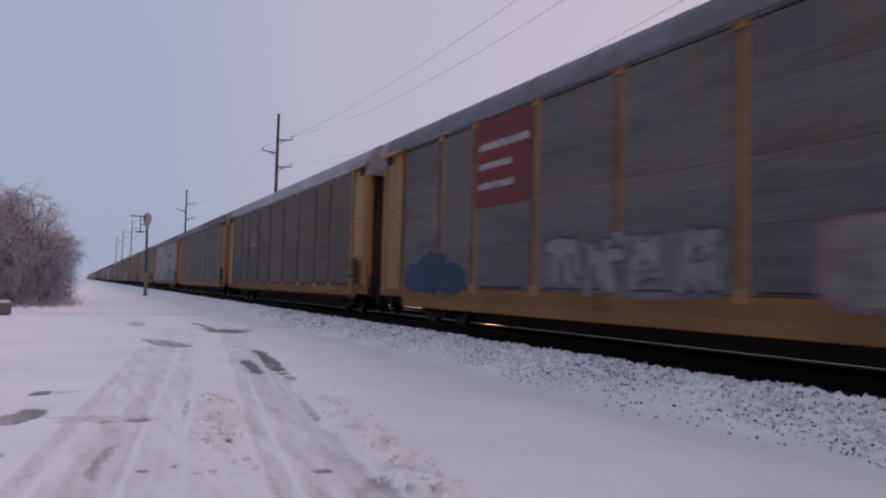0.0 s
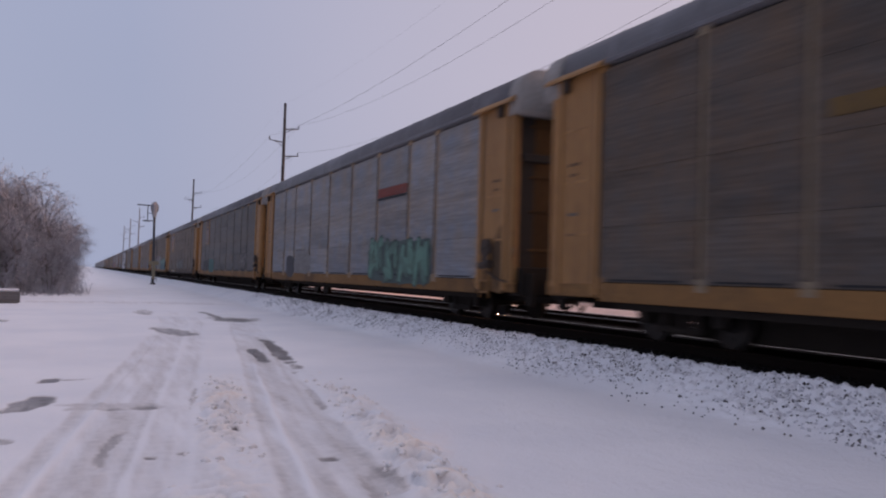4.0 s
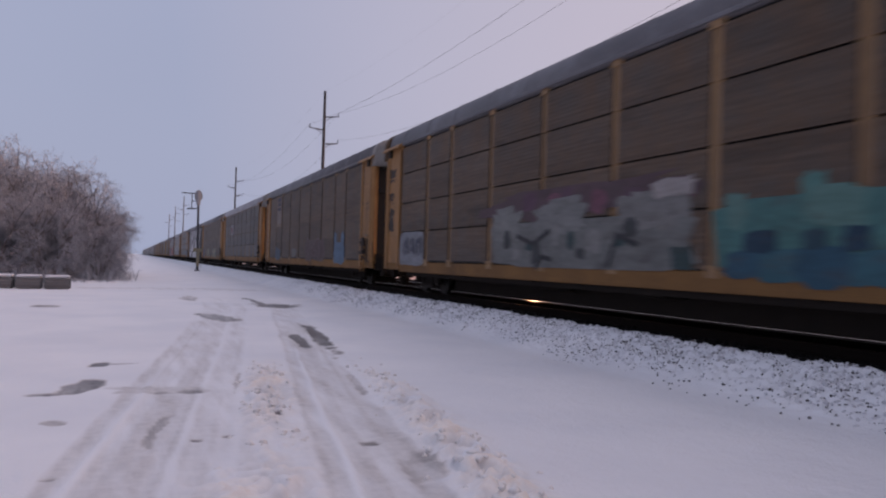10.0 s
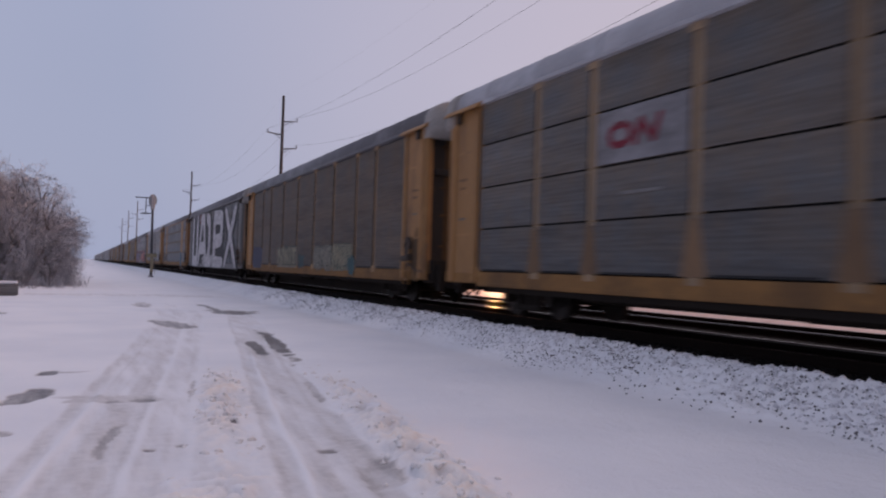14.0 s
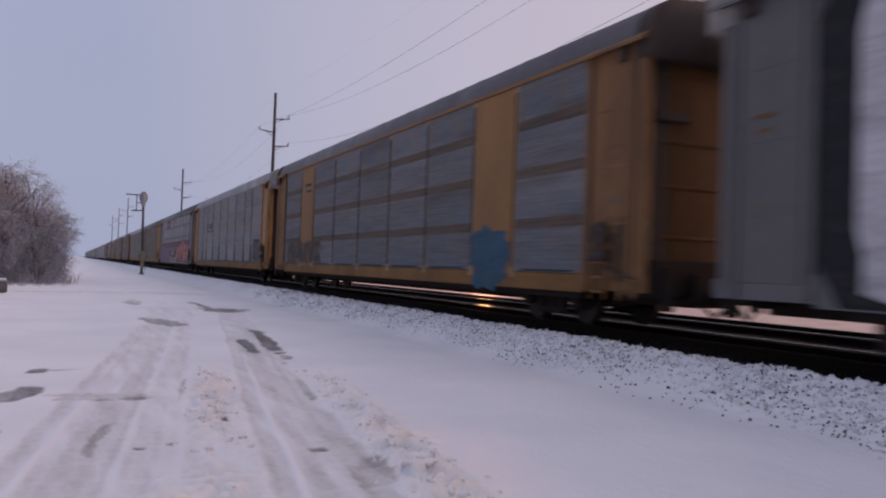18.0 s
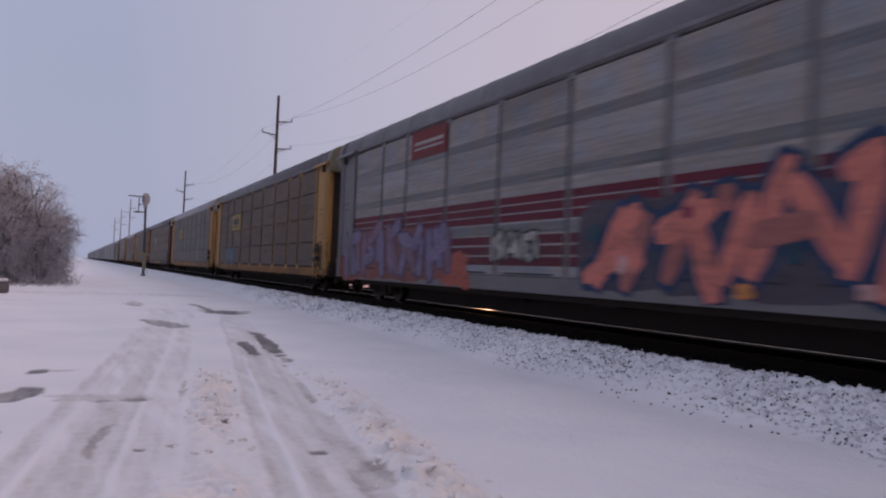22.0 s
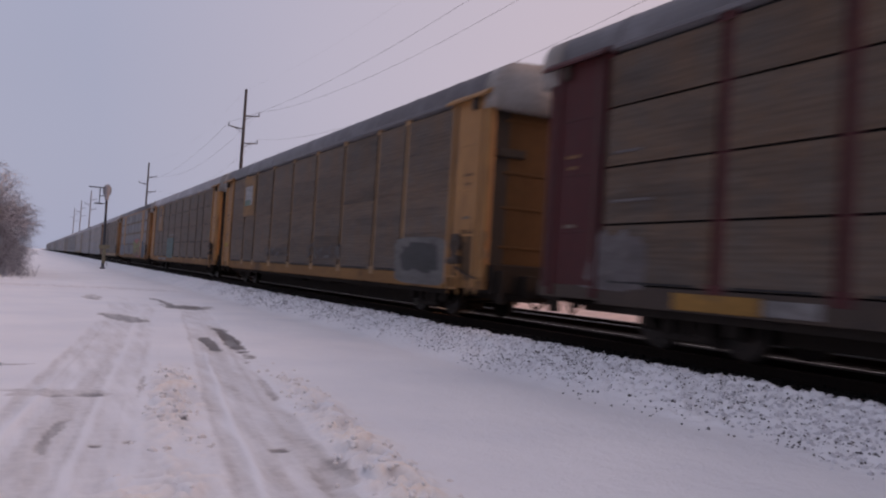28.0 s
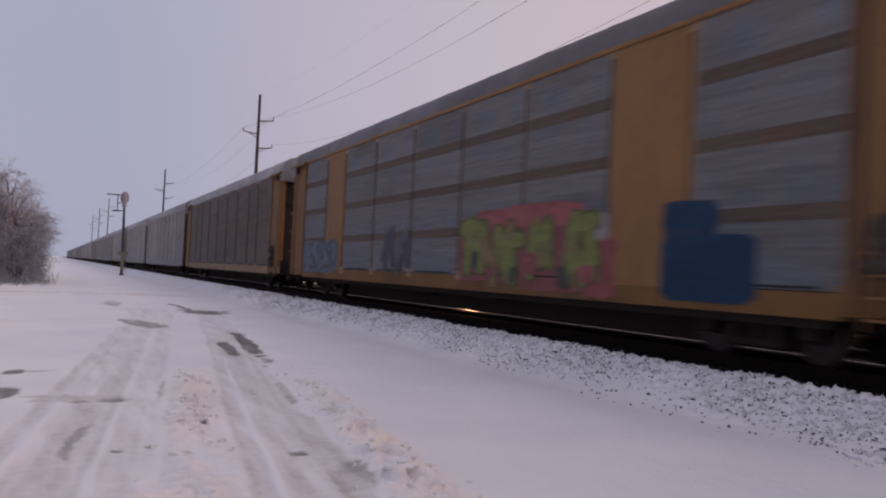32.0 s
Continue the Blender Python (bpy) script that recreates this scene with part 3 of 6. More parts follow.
def rail_web(bm):
    extrude_profile(bm, [(-0.07, 0.37), (0.07, 0.37), (0.07, 0.385), (0.012, 0.40), (0.012, 0.508), (-0.012, 0.508), (-0.012, 0.40), (-0.07, 0.385)], -60, 1600)


def tie(bm):
    box(bm, -1.3, 1.3, -0.115, 0.115, 0.20, 0.368, 0.012)


for tx in (TRACK_X, TRACK_X + 4.1):
    track = thing("railway_track", pose(tx, 0, 0), "railway track with polished steel rails on dark ties", "railway track", kind="structure")
    for sx in (-0.7525, 0.7525):
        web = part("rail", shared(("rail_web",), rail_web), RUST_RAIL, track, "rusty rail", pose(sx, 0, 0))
        # inner heads keep their glint; outer heads are coloured dark to lose it
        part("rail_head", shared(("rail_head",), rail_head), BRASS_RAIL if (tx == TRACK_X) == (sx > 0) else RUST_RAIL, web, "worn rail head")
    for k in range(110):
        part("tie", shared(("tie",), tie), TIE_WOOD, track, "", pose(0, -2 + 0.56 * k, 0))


# ---- the train: tri-level auto carriers ----
PITCH = 27.92
HALF = 13.33           # half a car's body
BAYS = (2.63, 1.95, 2.73, 2.77, 2.80, 2.77, 2.73, 1.95, 2.63)
SILL0, SILL1, EAVE, CROWN = 0.69, 1.04, 5.20, 5.98
ROWS_Z = (1.05, 2.08, 3.09, 4.14, 5.17)
END = HALF - sum(BAYS) / 2          # length of an end section
EDGES = [-sum(BAYS) / 2 + sum(BAYS[:i]) for i in range(len(BAYS) + 1)]
EDGES = [-e for e in EDGES][::-1]


def panel_mesh(width, z0, z1, gap):
    def build(bm):
        box(bm, -0.02, 0.02, -width / 2 + 0.005, width / 2 - 0.005, z0 + gap, z1 - gap)
    return shared(("side_panel", round(width, 3), z0, z1, gap), build)


def post_mesh(width):
    def build(bm):
        # hat-shaped post with a foot and a cap
        w = width / 2
        box(bm, 0.022, 0.06, -w - 0.02, w + 0.02, SILL1 - 0.05, EAVE - 0.02)
        box(bm, -0.025, 0.03, -w - 0.05, w + 0.05, SILL1 - 0.12, SILL1 + 0.10, 0.008)
        box(bm, -0.028, 0.0, -w - 0.06, w + 0.06, EAVE - 0.16, EAVE + 0.02, 0.01)
    return shared(("post", width), build)


def gusset(bm):
    # splayed plate at a post's foot
    low = [(-0.27, SILL1 + 0.02), (0.27, SILL1 + 0.02), (0.10, SILL1 + 0.95), (-0.10, SILL1 + 0.95)]
    f = [bm.verts.new((-0.026, y, z)) for y, z in low]
    g = [bm.verts.new((0.03, y, z)) for y, z in low]
    bm.faces.new(f), bm.faces.new(g[::-1])
    for i in range(4):
        bm.faces.new((f[i], g[i], g[(i + 1) % 4], f[(i + 1) % 4]))


def sill(bm):
    box(bm, -0.021, 0.06, -HALF + 0.14, HALF - 0.14, SILL0 + 0.06, SILL1, 0.012)
    box(bm, -0.026, 0.02, -HALF + 1.9, HALF - 1.9, SILL0, SILL0 + 0.09, 0.008)


# a near-black core stands in for the shade inside the car
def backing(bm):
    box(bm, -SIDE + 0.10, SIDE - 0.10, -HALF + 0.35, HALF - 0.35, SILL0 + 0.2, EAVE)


def roof_profile(extra=0.0):
    right = []
    for k in range(9):
        a = math.pi / 2 * k / 8
        right.append((0.92 + 0.60 * math.cos(a) ** 0.8, EAVE + 0.06 + (CROWN - 0.09 - EAVE - 0.06) * math.sin(a) ** 0.9))
    half = [(1.52 + extra, EAVE - 0.04)] + [(x + extra, z + extra) for x, z in right] + [(0.0, CROWN + extra)]
    return half + [(-x, z) for x, z in half[-2::-1]]


def roof(bm):
    extrude_profile(bm, roof_profile(), -HALF + 0.1, HALF - 0.1)
    return True


def roof_rib(bm):
    extrude_profile(bm, roof_profile(0.007), -0.05, 0.05)


def eave_rail(bm):
    box(bm, -0.06, 0.05, -HALF + 0.2, HALF - 0.2, EAVE - 0.02, EAVE + 0.07, 0.015)


def end_plate(bm):
    # folded plate beside the door
    w = END
    box(bm, -0.03, 0.05, -w / 2 + 0.08, w / 2 - 0.24, SILL1 - 0.05, EAVE + 0.02, 0.015)


def plate_fold(bm):
    box(bm, -0.075, 0.0, -0.07, 0.07, SILL1 - 0.25, EAVE - 0.02, 0.02)


# a raised dark strip paints the shade of a groove
def plate_groove(bm):
    box(bm, -0.034, 0.0, -0.03, 0.03, SILL1 - 0.02, EAVE - 0.10)


def plate_rib(bm):
    box(bm, -0.036, 0.0, -END / 2 + 0.3, END / 2 - 0.7, 0, 0.05, 0.004)


def end_hood(bm):
    # a slanted cap that shelters the plate
    pts = [(0.02, EAVE + 0.10), (-0.10, EAVE + 0.06), (-0.22, EAVE - 0.05), (-0.22, EAVE - 0.10), (0.02, EAVE - 0.02)]
    extrude_profile(bm, pts, -END / 2 - 0.12, END / 2 - 0.16)


def hood_bracket(bm):
    box(bm, -0.16, -0.02, -0.05, 0.12, EAVE - 0.34, EAVE - 0.06, 0.03)


def corner_post(bm):
    # rounded post at the car's corner, with a fold before it
    tube(bm, (0.06, 0.0, SILL1 - 0.1), (0.06, 0.0, EAVE - 0.37), 0.13, 0.13, 14)
    return False


def end_sill(bm):
    # black draft gear and end sill below the door
    box(bm, -1.34, 1.34, -0.25, 0.30, SILL0 - 0.02, 1.34, 0.03)


def draft_gear(bm):
    box(bm, -0.5, 0.5, 0.25, 0.46, SILL0 - 0.1, 1.12, 0.03)


def step_hanger(bm):
    box(bm, -0.08, 0.08, 0.22, 0.42, SILL0 - 0.25, 1.2, 0.02)


def end_door(bm):
    # clam-shell door, rounded in plan
    prof = []
    for k in range(13):
        a = math.pi * k / 12
        prof.append((-1.36 * math.cos(a), 0.42 * math.sin(a) ** 0.6))
    a = [bm.verts.new((x, y, 1.32)) for x, y in prof]
    b = [bm.verts.new((x, y, EAVE - 0.2)) for x, y in prof]
    for i in range(len(prof) - 1):
        bm.faces.new((a[i], a[i + 1], b[i + 1], b[i]))
    bm.faces.new(a)
    bm.faces.new(b[::-1])


def door_rib(bm):
    prof = [(-1.37 * math.cos(math.pi * k / 12), 0.44 * math.sin(math.pi * k / 12) ** 0.6) for k in range(13)]
    rings = [[bm.verts.new((x * s, y * s, z)) for x, y in prof] for s, z in ((1.0, 0.0), (1.02, 0.02), (1.02, 0.05), (1.0, 0.07))]
    for p, q in zip(rings, rings[1:]):
        for i in range(len(prof) - 1):
            bm.faces.new((p[i], p[i + 1], q[i + 1], q[i]))


def door_slot(bm):
    box(bm, -1.28, -0.50, 0.26, 0.46, 3.78, 3.98, 0.02)


def end_canopy(bm):
    # snow-dusted sheet over the end door, the roof's rounded end
    prof = [(x * 1.025, z - 0.01) for x, z in roof_profile()]
    prof = [(prof[0][0], EAVE - 0.36)] + prof + [(prof[-1][0], EAVE - 0.36)]
    extrude_profile(bm, prof, 0.12, 0.66)
    return True


def ladder(bm):
    for dy in (-0.22, 0.22):
        box(bm, -0.015, 0.02, dy - 0.014, dy + 0.014, SILL0 - 0.1, 1.65)
    for k in range(4):
        z = SILL0 + 0.02 + 0.27 * k
        box(bm, -0.035, 0.015, -0.22, 0.22, z, z + 0.035)


def brake_gear(bm):
    # a hand wheel, a cylinder and the chain and rods below them
    tube(bm, (-0.02, -0.05, 1.78), (-0.10, -0.05, 1.78), 0.24, 0.22, 14)
    tube(bm, (-0.10, -0.05, 1.78), (-0.15, -0.05, 1.78), 0.07, 0.05, 8)
    box(bm, -0.08, 0.03, -0.20, 0.16, 1.30, 1.62, 0.05)
    tube(bm, (-0.06, -0.28, 1.40), (-0.06, 0.20, 1.36), 0.10, 0.09, 10)
    tube(bm, (-0.05, 0.10, 1.32), (-0.05, -0.50, 1.08), 0.030, 0.026, 6)
    tube(bm, (-0.05, -0.50, 1.08), (-0.04, -1.05, 0.98), 0.026, 0.022, 6)
    tube(bm, (-0.04, -0.05, 1.62), (-0.04, -0.02, 0.98), 0.022, 0.022, 6)


def smear(seed, w, h):
    """A ragged film of soot, thin as paint."""
    def build(bm):
        rs = np.random.RandomState(seed)
        flat_poly(bm, blob_points(rs, 0, 0, w, h, 0.3, 26, 0.9), 0)
    return shared(("soot", seed, w, h), build)


def underframe(low):
    """Centre sill, cross bearers, tanks and the pipes slung under the floor, down to low."""
    def build(bm):
        box(bm, -0.62, 0.62, -HALF + 3.4, HALF - 3.4, low, SILL0 + 0.14, 0.02)
        box(bm, -0.42, 0.42, -HALF + 0.2, HALF - 0.2, 0.50, SILL0 + 0.15, 0.02)
        for k in range(9):
            y = -8 + 2 * k
            box(bm, -SIDE + 0.05, SIDE - 0.05, y - 0.07, y + 0.07, 0.66, SILL0 + 0.22)
        for k in range(2):
            tube(bm, (-0.85 + 1.7 * k, 1.0, 0.62), (-0.85 + 1.7 * k, 2.6, 0.62), 0.17, 0.17, 10)
        box(bm, -1.2, -0.5, -2.6, -1.9, 0.50, 0.78, 0.03)
        box(bm, -1.32, -1.26, -HALF + 2.2, HALF - 2.2, 0.56, 0.72)
    return build


def coupler(bm):
    box(bm, -0.11, 0.11, -0.3, 0.55, 0.64, 0.86, 0.03)
    box(bm, -0.19, 0.19, 0.50, 0.72, 0.60, 0.92, 0.05)
    tube(bm, (-0.42, -0.15, 0.72), (-0.34, 0.30, 0.38), 0.03, 0.03, 6)
    tube(bm, (-0.34, 0.30, 0.38), (-0.20, 0.66, 0.62), 0.03, 0.03, 6)


def truck_frame(bm):
    # cast side frame with a window for the springs
    for s in (-1, 1):
        box(bm, s * 1.02 - 0.09, s * 1.02 + 0.09, -1.12, 1.12, 0.56, 0.72, 0.03)
        box(bm, s * 1.02 - 0.08, s * 1.02 + 0.08, -0.52, 0.52, 0.20, 0.32, 0.03)
        for y in (-0.40, 0.40):
            box(bm, s * 1.02 - 0.07, s * 1.02 + 0.07, y - 0.08, y + 0.08, 0.28, 0.60)
        for y in (-0.89, 0.89):
            box(bm, s * 1.04 - 0.10, s * 1.04 + 0.10, y - 0.15, y + 0.15, 0.34, 0.62, 0.04)
        for y in (-0.14, 0.0, 0.14):
            tube(bm, (s * 1.02, y, 0.32), (s * 1.02, y, 0.54), 0.055, 0.055, 8)
    box(bm, -1.0, 1.0, -0.2, 0.2, 0.42, 0.66, 0.03)


def wheelset(bm):
    tube(bm, (-1.05, 0, 0), (1.05, 0, 0), 0.075, 0.075, 8)
    for s in (-1, 1):
        tube(bm, (s * 0.70, 0, 0), (s * 0.83, 0, 0), 0.42, 0.415, 20)
        tube(bm, (s * 0.68, 0, 0), (s * 0.71, 0, 0), 0.445, 0.445, 20)
        tube(bm, (s * 0.83, 0, 0), (s * 0.86, 0, 0), 0.16, 0.12, 10)
        for k in range(4):
            a = math.pi / 2 * k + 0.4
            tube(bm, (s * 0.825, 0.26 * math.cos(a), 0.26 * math.sin(a)), (s * 0.842, 0.26 * math.cos(a), 0.26 * math.sin(a)), 0.05, 0.05, 6)


NEAR = -SIDE           # the side that the camera sees
WHEELS = []


def auto_carrier(index, y0, style):
    """One car. style: paint, panel material, roof, rows, plates, sill paint and what is painted on it."""
    frame_mat, panel_mat = style["paint"], style["panel"]
    car = thing("auto_carrier", pose(TRACK_X, y0, RAIL_Z), style["label"], "train car", "cars of the freight train")
    near = index <= 19
    part("backing", shared(("backing",), backing), SEAM, car, "black core in place of the car's unlit inside")
    part("sill", shared(("sill",), sill), style.get("sill", DIRTY_SILL if frame_mat in (YELLOW, PALE_YELLOW, ORANGE) else frame_mat), car, "", pose(NEAR, 0, 0))
    if style.get("skirt"):
        skirt = shared(("skirt",), lambda bm: box(bm, -0.025, 0.03, -HALF + 2.0, HALF - 2.0, 0.47, SILL0 + 0.07, 0.012) and None)
        part("skirt", skirt, DIRTY_SILL, car, "grimy yellow lower sill", pose(NEAR, 0, 0))
    part("far_sill", shared(("sill",), sill), frame_mat, car, "", pose(SIDE, 0, 0, 0, 0, 180))
    r = part("roof", shared(("roof",), roof), style["roof"], car, style.get("roof_label", ""))
    if near:
        for k in range(1, 12):
            part("roof_rib", shared(("roof_rib",), roof_rib), style["roof"], r, "", pose(0, -HALF + 0.1 + 2.22 * k, 0))
    part("eave_rail", shared(("eave_rail",), eave_rail), style.get("eave", style["roof"]), car, "", pose(NEAR - 0.01, 0, 0))
    wide = style.get("plates", ())
    post_width = style.get("width", 0.22)
    # lower panel tops bare the black core as a shade line under the eave
    tops = ROWS_Z[:-1] + (5.17 if style["roof"] is ROOF_SNOW or "eave" in style else 5.09,)
    for i, w in enumerate(BAYS):
        mid = (EDGES[i] + EDGES[i + 1]) / 2
        if i in wide:
            def plate(bm, w=w):
                box(bm, -0.026, 0.03, -w / 2 + 0.08, w / 2 - 0.08, SILL1 - 0.05, EAVE - 0.02, 0.012)
            part("side_plate", shared(("side_plate", w), plate), frame_mat, car, "painted side plate", pose(NEAR, mid, 0))
        elif near:
            for a, b in zip(tops, tops[1:]):
                part("side_panel", panel_mesh(w - post_width, a, b, 0.021 if style.get("seams") else 0.003), panel_mat, car, "", pose(NEAR, mid, 0))
        else:
            part("side_panel", panel_mesh(w - post_width, ROWS_Z[0], ROWS_Z[-1], 0.003), panel_mat, car, "", pose(NEAR, mid, 0))

    def far_wall(bm):
        box(bm, SIDE - 0.06, SIDE, EDGES[0], EDGES[-1], SILL1, EAVE)
    part("far_side", shared(("far_side",), far_wall), panel_mat, car, "")
    for i, e in enumerate(EDGES):
        edge = i in (0, len(EDGES) - 1)
        part("post", post_mesh(0.22 if edge else post_width), frame_mat if edge else style.get("post", frame_mat), car, "", pose(NEAR, e, 0))
        if style.get("flare") and near and not edge:
            part("gusset", shared(("gusset",), gusset), style["flare"], car, "dirty splayed foot of the post", pose(NEAR, e, 0))
    if near:
        for i, w in enumerate(BAYS):
            if i not in wide:
                part("drain_slot", shared(("drain_slot", round(w, 2)), lambda bm, w=w: box(bm, -0.034, 0.0, -w * 0.34, w * 0.36, 0, 0.035) and None), SEAM, car, "black slot at the foot of the panels", pose(NEAR + 0.004, (EDGES[i] + EDGES[i + 1]) / 2, SILL1 + 0.035))
    if style.get("bands") and near:
        for i, w in enumerate(BAYS):
            for z in (2.09, 3.19, 4.25) if i not in wide else ():
                band = shared(("band", round(w - post_width, 2)), lambda bm, h=(w - post_width) / 2: box(bm, -0.024, 0.0, -h, h, -0.11, 0.11) and None)
                part("band", band, style["bands"], car, "dark horizontal band", pose(NEAR, (EDGES[i] + EDGES[i + 1]) / 2, z))
    for s in (-1, 1):
        yc = s * (HALF - END / 2)
        # the plate's fold points to the middle of the car
        ep = part("end_plate", shared(("end_plate",), end_plate), style.get("end", frame_mat), car, "", pose(NEAR, yc, 0) @ Matrix.Diagonal((1, s, 1, 1)))
        if near:
            part("hood", shared(("end_hood",), end_hood), style.get("end", frame_mat), ep, "")
            part("hood_bracket", shared(("hood_bracket",), hood_bracket), RUST_BROWN, ep, "dark bracket under the hood", pose(0, 0.1, 0))
            for dy in (-END / 2 + 0.05, END / 2 - 0.55):
                part("plate_fold", shared(("plate_fold",), plate_fold), style.get("end", frame_mat), ep, "", pose(0, dy, 0))
                part("plate_groove", shared(("plate_groove",), plate_groove), RUST_BROWN, ep, "dark strip painted as a groove's shade beside the fold", pose(0, dy + 0.11, 0))
            for z in (1.95, 3.0, 4.05):
                part("plate_rib", shared(("plate_rib",), plate_rib), style.get("end", frame_mat), ep, "", pose(0, 0, z))
        part("far_end_plate", shared(("end_plate",), end_plate), frame_mat, car, "", pose(SIDE, yc, 0) @ Matrix.Diagonal((-1, s, 1, 1)))
        door = part("end_door", shared(("end_door",), end_door), style.get("door", DOOR_PAINT if frame_mat in (YELLOW, PALE_YELLOW, ORANGE) else frame_mat), car, "folding end door", pose(0, s * (HALF - 0.70), 0) @ Matrix.Diagonal((1, s, 1, 1)))
        if near:
            for z in (1.7, 2.6, 3.4, 4.6):
                part("door_rib", shared(("door_rib",), door_rib), style.get("door", DOOR_PAINT if frame_mat in (YELLOW, PALE_YELLOW, ORANGE) else frame_mat), door, "", pose(0, 0, z))
        part("slot", shared(("door_slot",), door_slot), SEAM, door, "dark slot window")
        part("canopy", shared(("end_canopy",), end_canopy), style.get("canopy", CANOPY), car, "rounded roof end", pose(0, s * (HALF - 0.6), 0) @ Matrix.Diagonal((1, s, 1, 1)))
        if s < 0 and near:
            part("ladder", shared(("ladder",), ladder), style.get("end", frame_mat), car, "worn side ladder", pose(NEAR - 0.09, -11.95, 0))
            part("brake_gear", shared(("brake_gear",), brake_gear), RUST_BROWN, car, "grimy hand brake wheel and rods", pose(NEAR - 0.05, -11.95, 0))
            for k, (w, h) in enumerate(((1.2, 1.5), (0.8, 1.1))):
                part("soot", smear(3 + k + index % 3, w, h), SOOT[k], ep, "film of soot", pose(-0.032 - 0.002 * k, 0.18, 1.5))
        sill_end = part("end_sill", shared(("end_sill",), end_sill), BLACK_STEEL, car, "black end sill", pose(0, s * (HALF - 0.42), 0) @ Matrix.Diagonal((1, s, 1, 1)))
        part("draft_gear", shared(("draft_gear",), draft_gear), BLACK_STEEL, sill_end)
        for dx in (-1.07, 1.08):
            part("step_hanger", shared(("step_hanger",), step_hanger), BLACK_STEEL, sill_end, "", pose(dx, 0, 0))
        if near:
            part("corner_post", shared(("corner_post",), corner_post), style.get("end", frame_mat), car, "", pose(NEAR, s * (HALF - 0.34), 0))
            for z, w, c in ((3.35, 0.38, (0.24, 0.13, 0.06)), (3.14, 0.26, (0.24, 0.13, 0.06)), (2.05 + 0.3 * (index % 3), 0.3, (0.24, 0.20, 0.16))):
                bm = bmesh.new()
                box(bm, NEAR - 0.042, NEAR - 0.02, s * 12.3 - w / 2, s * 12.3 + w / 2, z, z + 0.06)
                part("stencil_bar", bm, paint(c), ep, "").matrix_basis = ep.matrix_basis.inverted()
        part("coupler", shared(("coupler",), coupler), BLACK_STEEL, car, "black coupler and hose", pose(0, s * (HALF - 0.05), 0) @ Matrix.Diagonal((1, s, 1, 1)))
        truck = part("truck", shared(("truck_frame",), truck_frame), BLACK_STEEL, car, "black cast wheel truck", pose(0, s * 9.75, 0))
        for dy in (-0.89, 0.89):
            w = part("wheelset", shared(("wheelset",), wheelset), WHEEL_STEEL, truck, "steel wheels on an axle", pose(0, dy, 0.445))
            if near:
                WHEELS.append((w, y0 + s * 9.75 + dy, dy))
    low = style.get("low", 0.14)
    part("underframe", shared(("underframe", low), underframe(low)), BLACK_STEEL, car, "black centre sill and air tank")
    for art in style.get("art", ()):
        art(car)
    return car


# ---- what is painted and fixed on the cars' sides ----
ART = NEAR + 0.033       # paint and boards lie just before the panels

def flat_poly(bm, pts, x):
    """A thin sheet of (y, z) points that faces the camera's side."""
    v = [bm.verts.new((x, y, z)) for y, z in pts]
    bm.faces.new(v)


def board(y0, y1, z0, z1, rgb, bars=(), label="painted sign board", lift=0.0):
    """A sign board on the posts, with bars (y0, y1, z0, z1, rgb) in shares of its size from its far upper corner."""
    def add(car):
        bm = bmesh.new()
        box(bm, ART - 0.075 - lift, ART - 0.02, y0, y1, z0, z1, 0.008)
        b = part("sign_board", bm, paint(rgb), car, label)
        for u0, u1, v0, v1, c in bars:
            bm = bmesh.new()
            box(bm, ART - 0.081 - lift, ART - 0.07 - lift, y1 - (y1 - y0) * u1, y1 - (y1 - y0) * u0, z1 - (z1 - z0) * v1, z1 - (z1 - z0) * v0)
            part("sign_bar", bm, paint(c), b, "")
    return add


def shield(y, z, w, h):
    """A shield: blue top with white bars, red and white stripes below."""
    def add(car):
        bm = bmesh.new()
        pts = [(-0.5, 0.46), (-0.38, 0.5), (0.38, 0.5), (0.5, 0.46), (0.46, 0.0), (0.42, -0.36), (0.2, -0.47), (0, -0.5), (-0.2, -0.47), (-0.42, -0.36), (-0.46, 0.0)]
        flat_poly(bm, [(y + w * a, z + h * b) for a, b in pts], ART - 0.079)
        s = part("shield", bm, paint((0.50, 0.45, 0.46)), car, "white shield with faded stripes")
        bm = bmesh.new()
        flat_poly(bm, [(y + w * a, z + h * b) for a, b in pts[:4] + [(0.48, 0.1), (-0.48, 0.1)]], ART - 0.082)
        part("shield_top", bm, paint((0.05, 0.06, 0.17)), s, "dark blue top of the shield")
        for v in (0.36, 0.20):
            bm = bmesh.new()
            box(bm, ART - 0.086, ART - 0.08, y - w * 0.40, y + w * 0.40, z + h * (v - 0.05), z + h * (v + 0.05))
            part("shield_bar", bm, paint((0.50, 0.47, 0.50)), s, "")
        for k in range(4):
            c = -0.33 + 0.22 * k
            bm = bmesh.new()
            box(bm, ART - 0.086, ART - 0.08, y + w * (c - 0.05), y + w * (c + 0.05), z - h * (0.42 - 0.1 * abs(c)), z + h * 0.08)
            part("shield_stripe", bm, paint((0.42, 0.17, 0.17)), s, "")
    return add


def shield_bars(y, z, w, h):
    """The faded dark bars of a small shield."""
    def add(car):
        for v, d in ((0.0, 0.30), (0.40, 0.22), (0.75, 0.25)):
            bm = bmesh.new()
            box(bm, ART - 0.088, ART - 0.07, y - w / 2, y + w / 2, z + h * (0.5 - v - d), z + h * (0.5 - v), 0.01)
            part("shield_bar", bm, paint((0.06, 0.05, 0.10)), car, "dark bar of a faded shield")
    return add


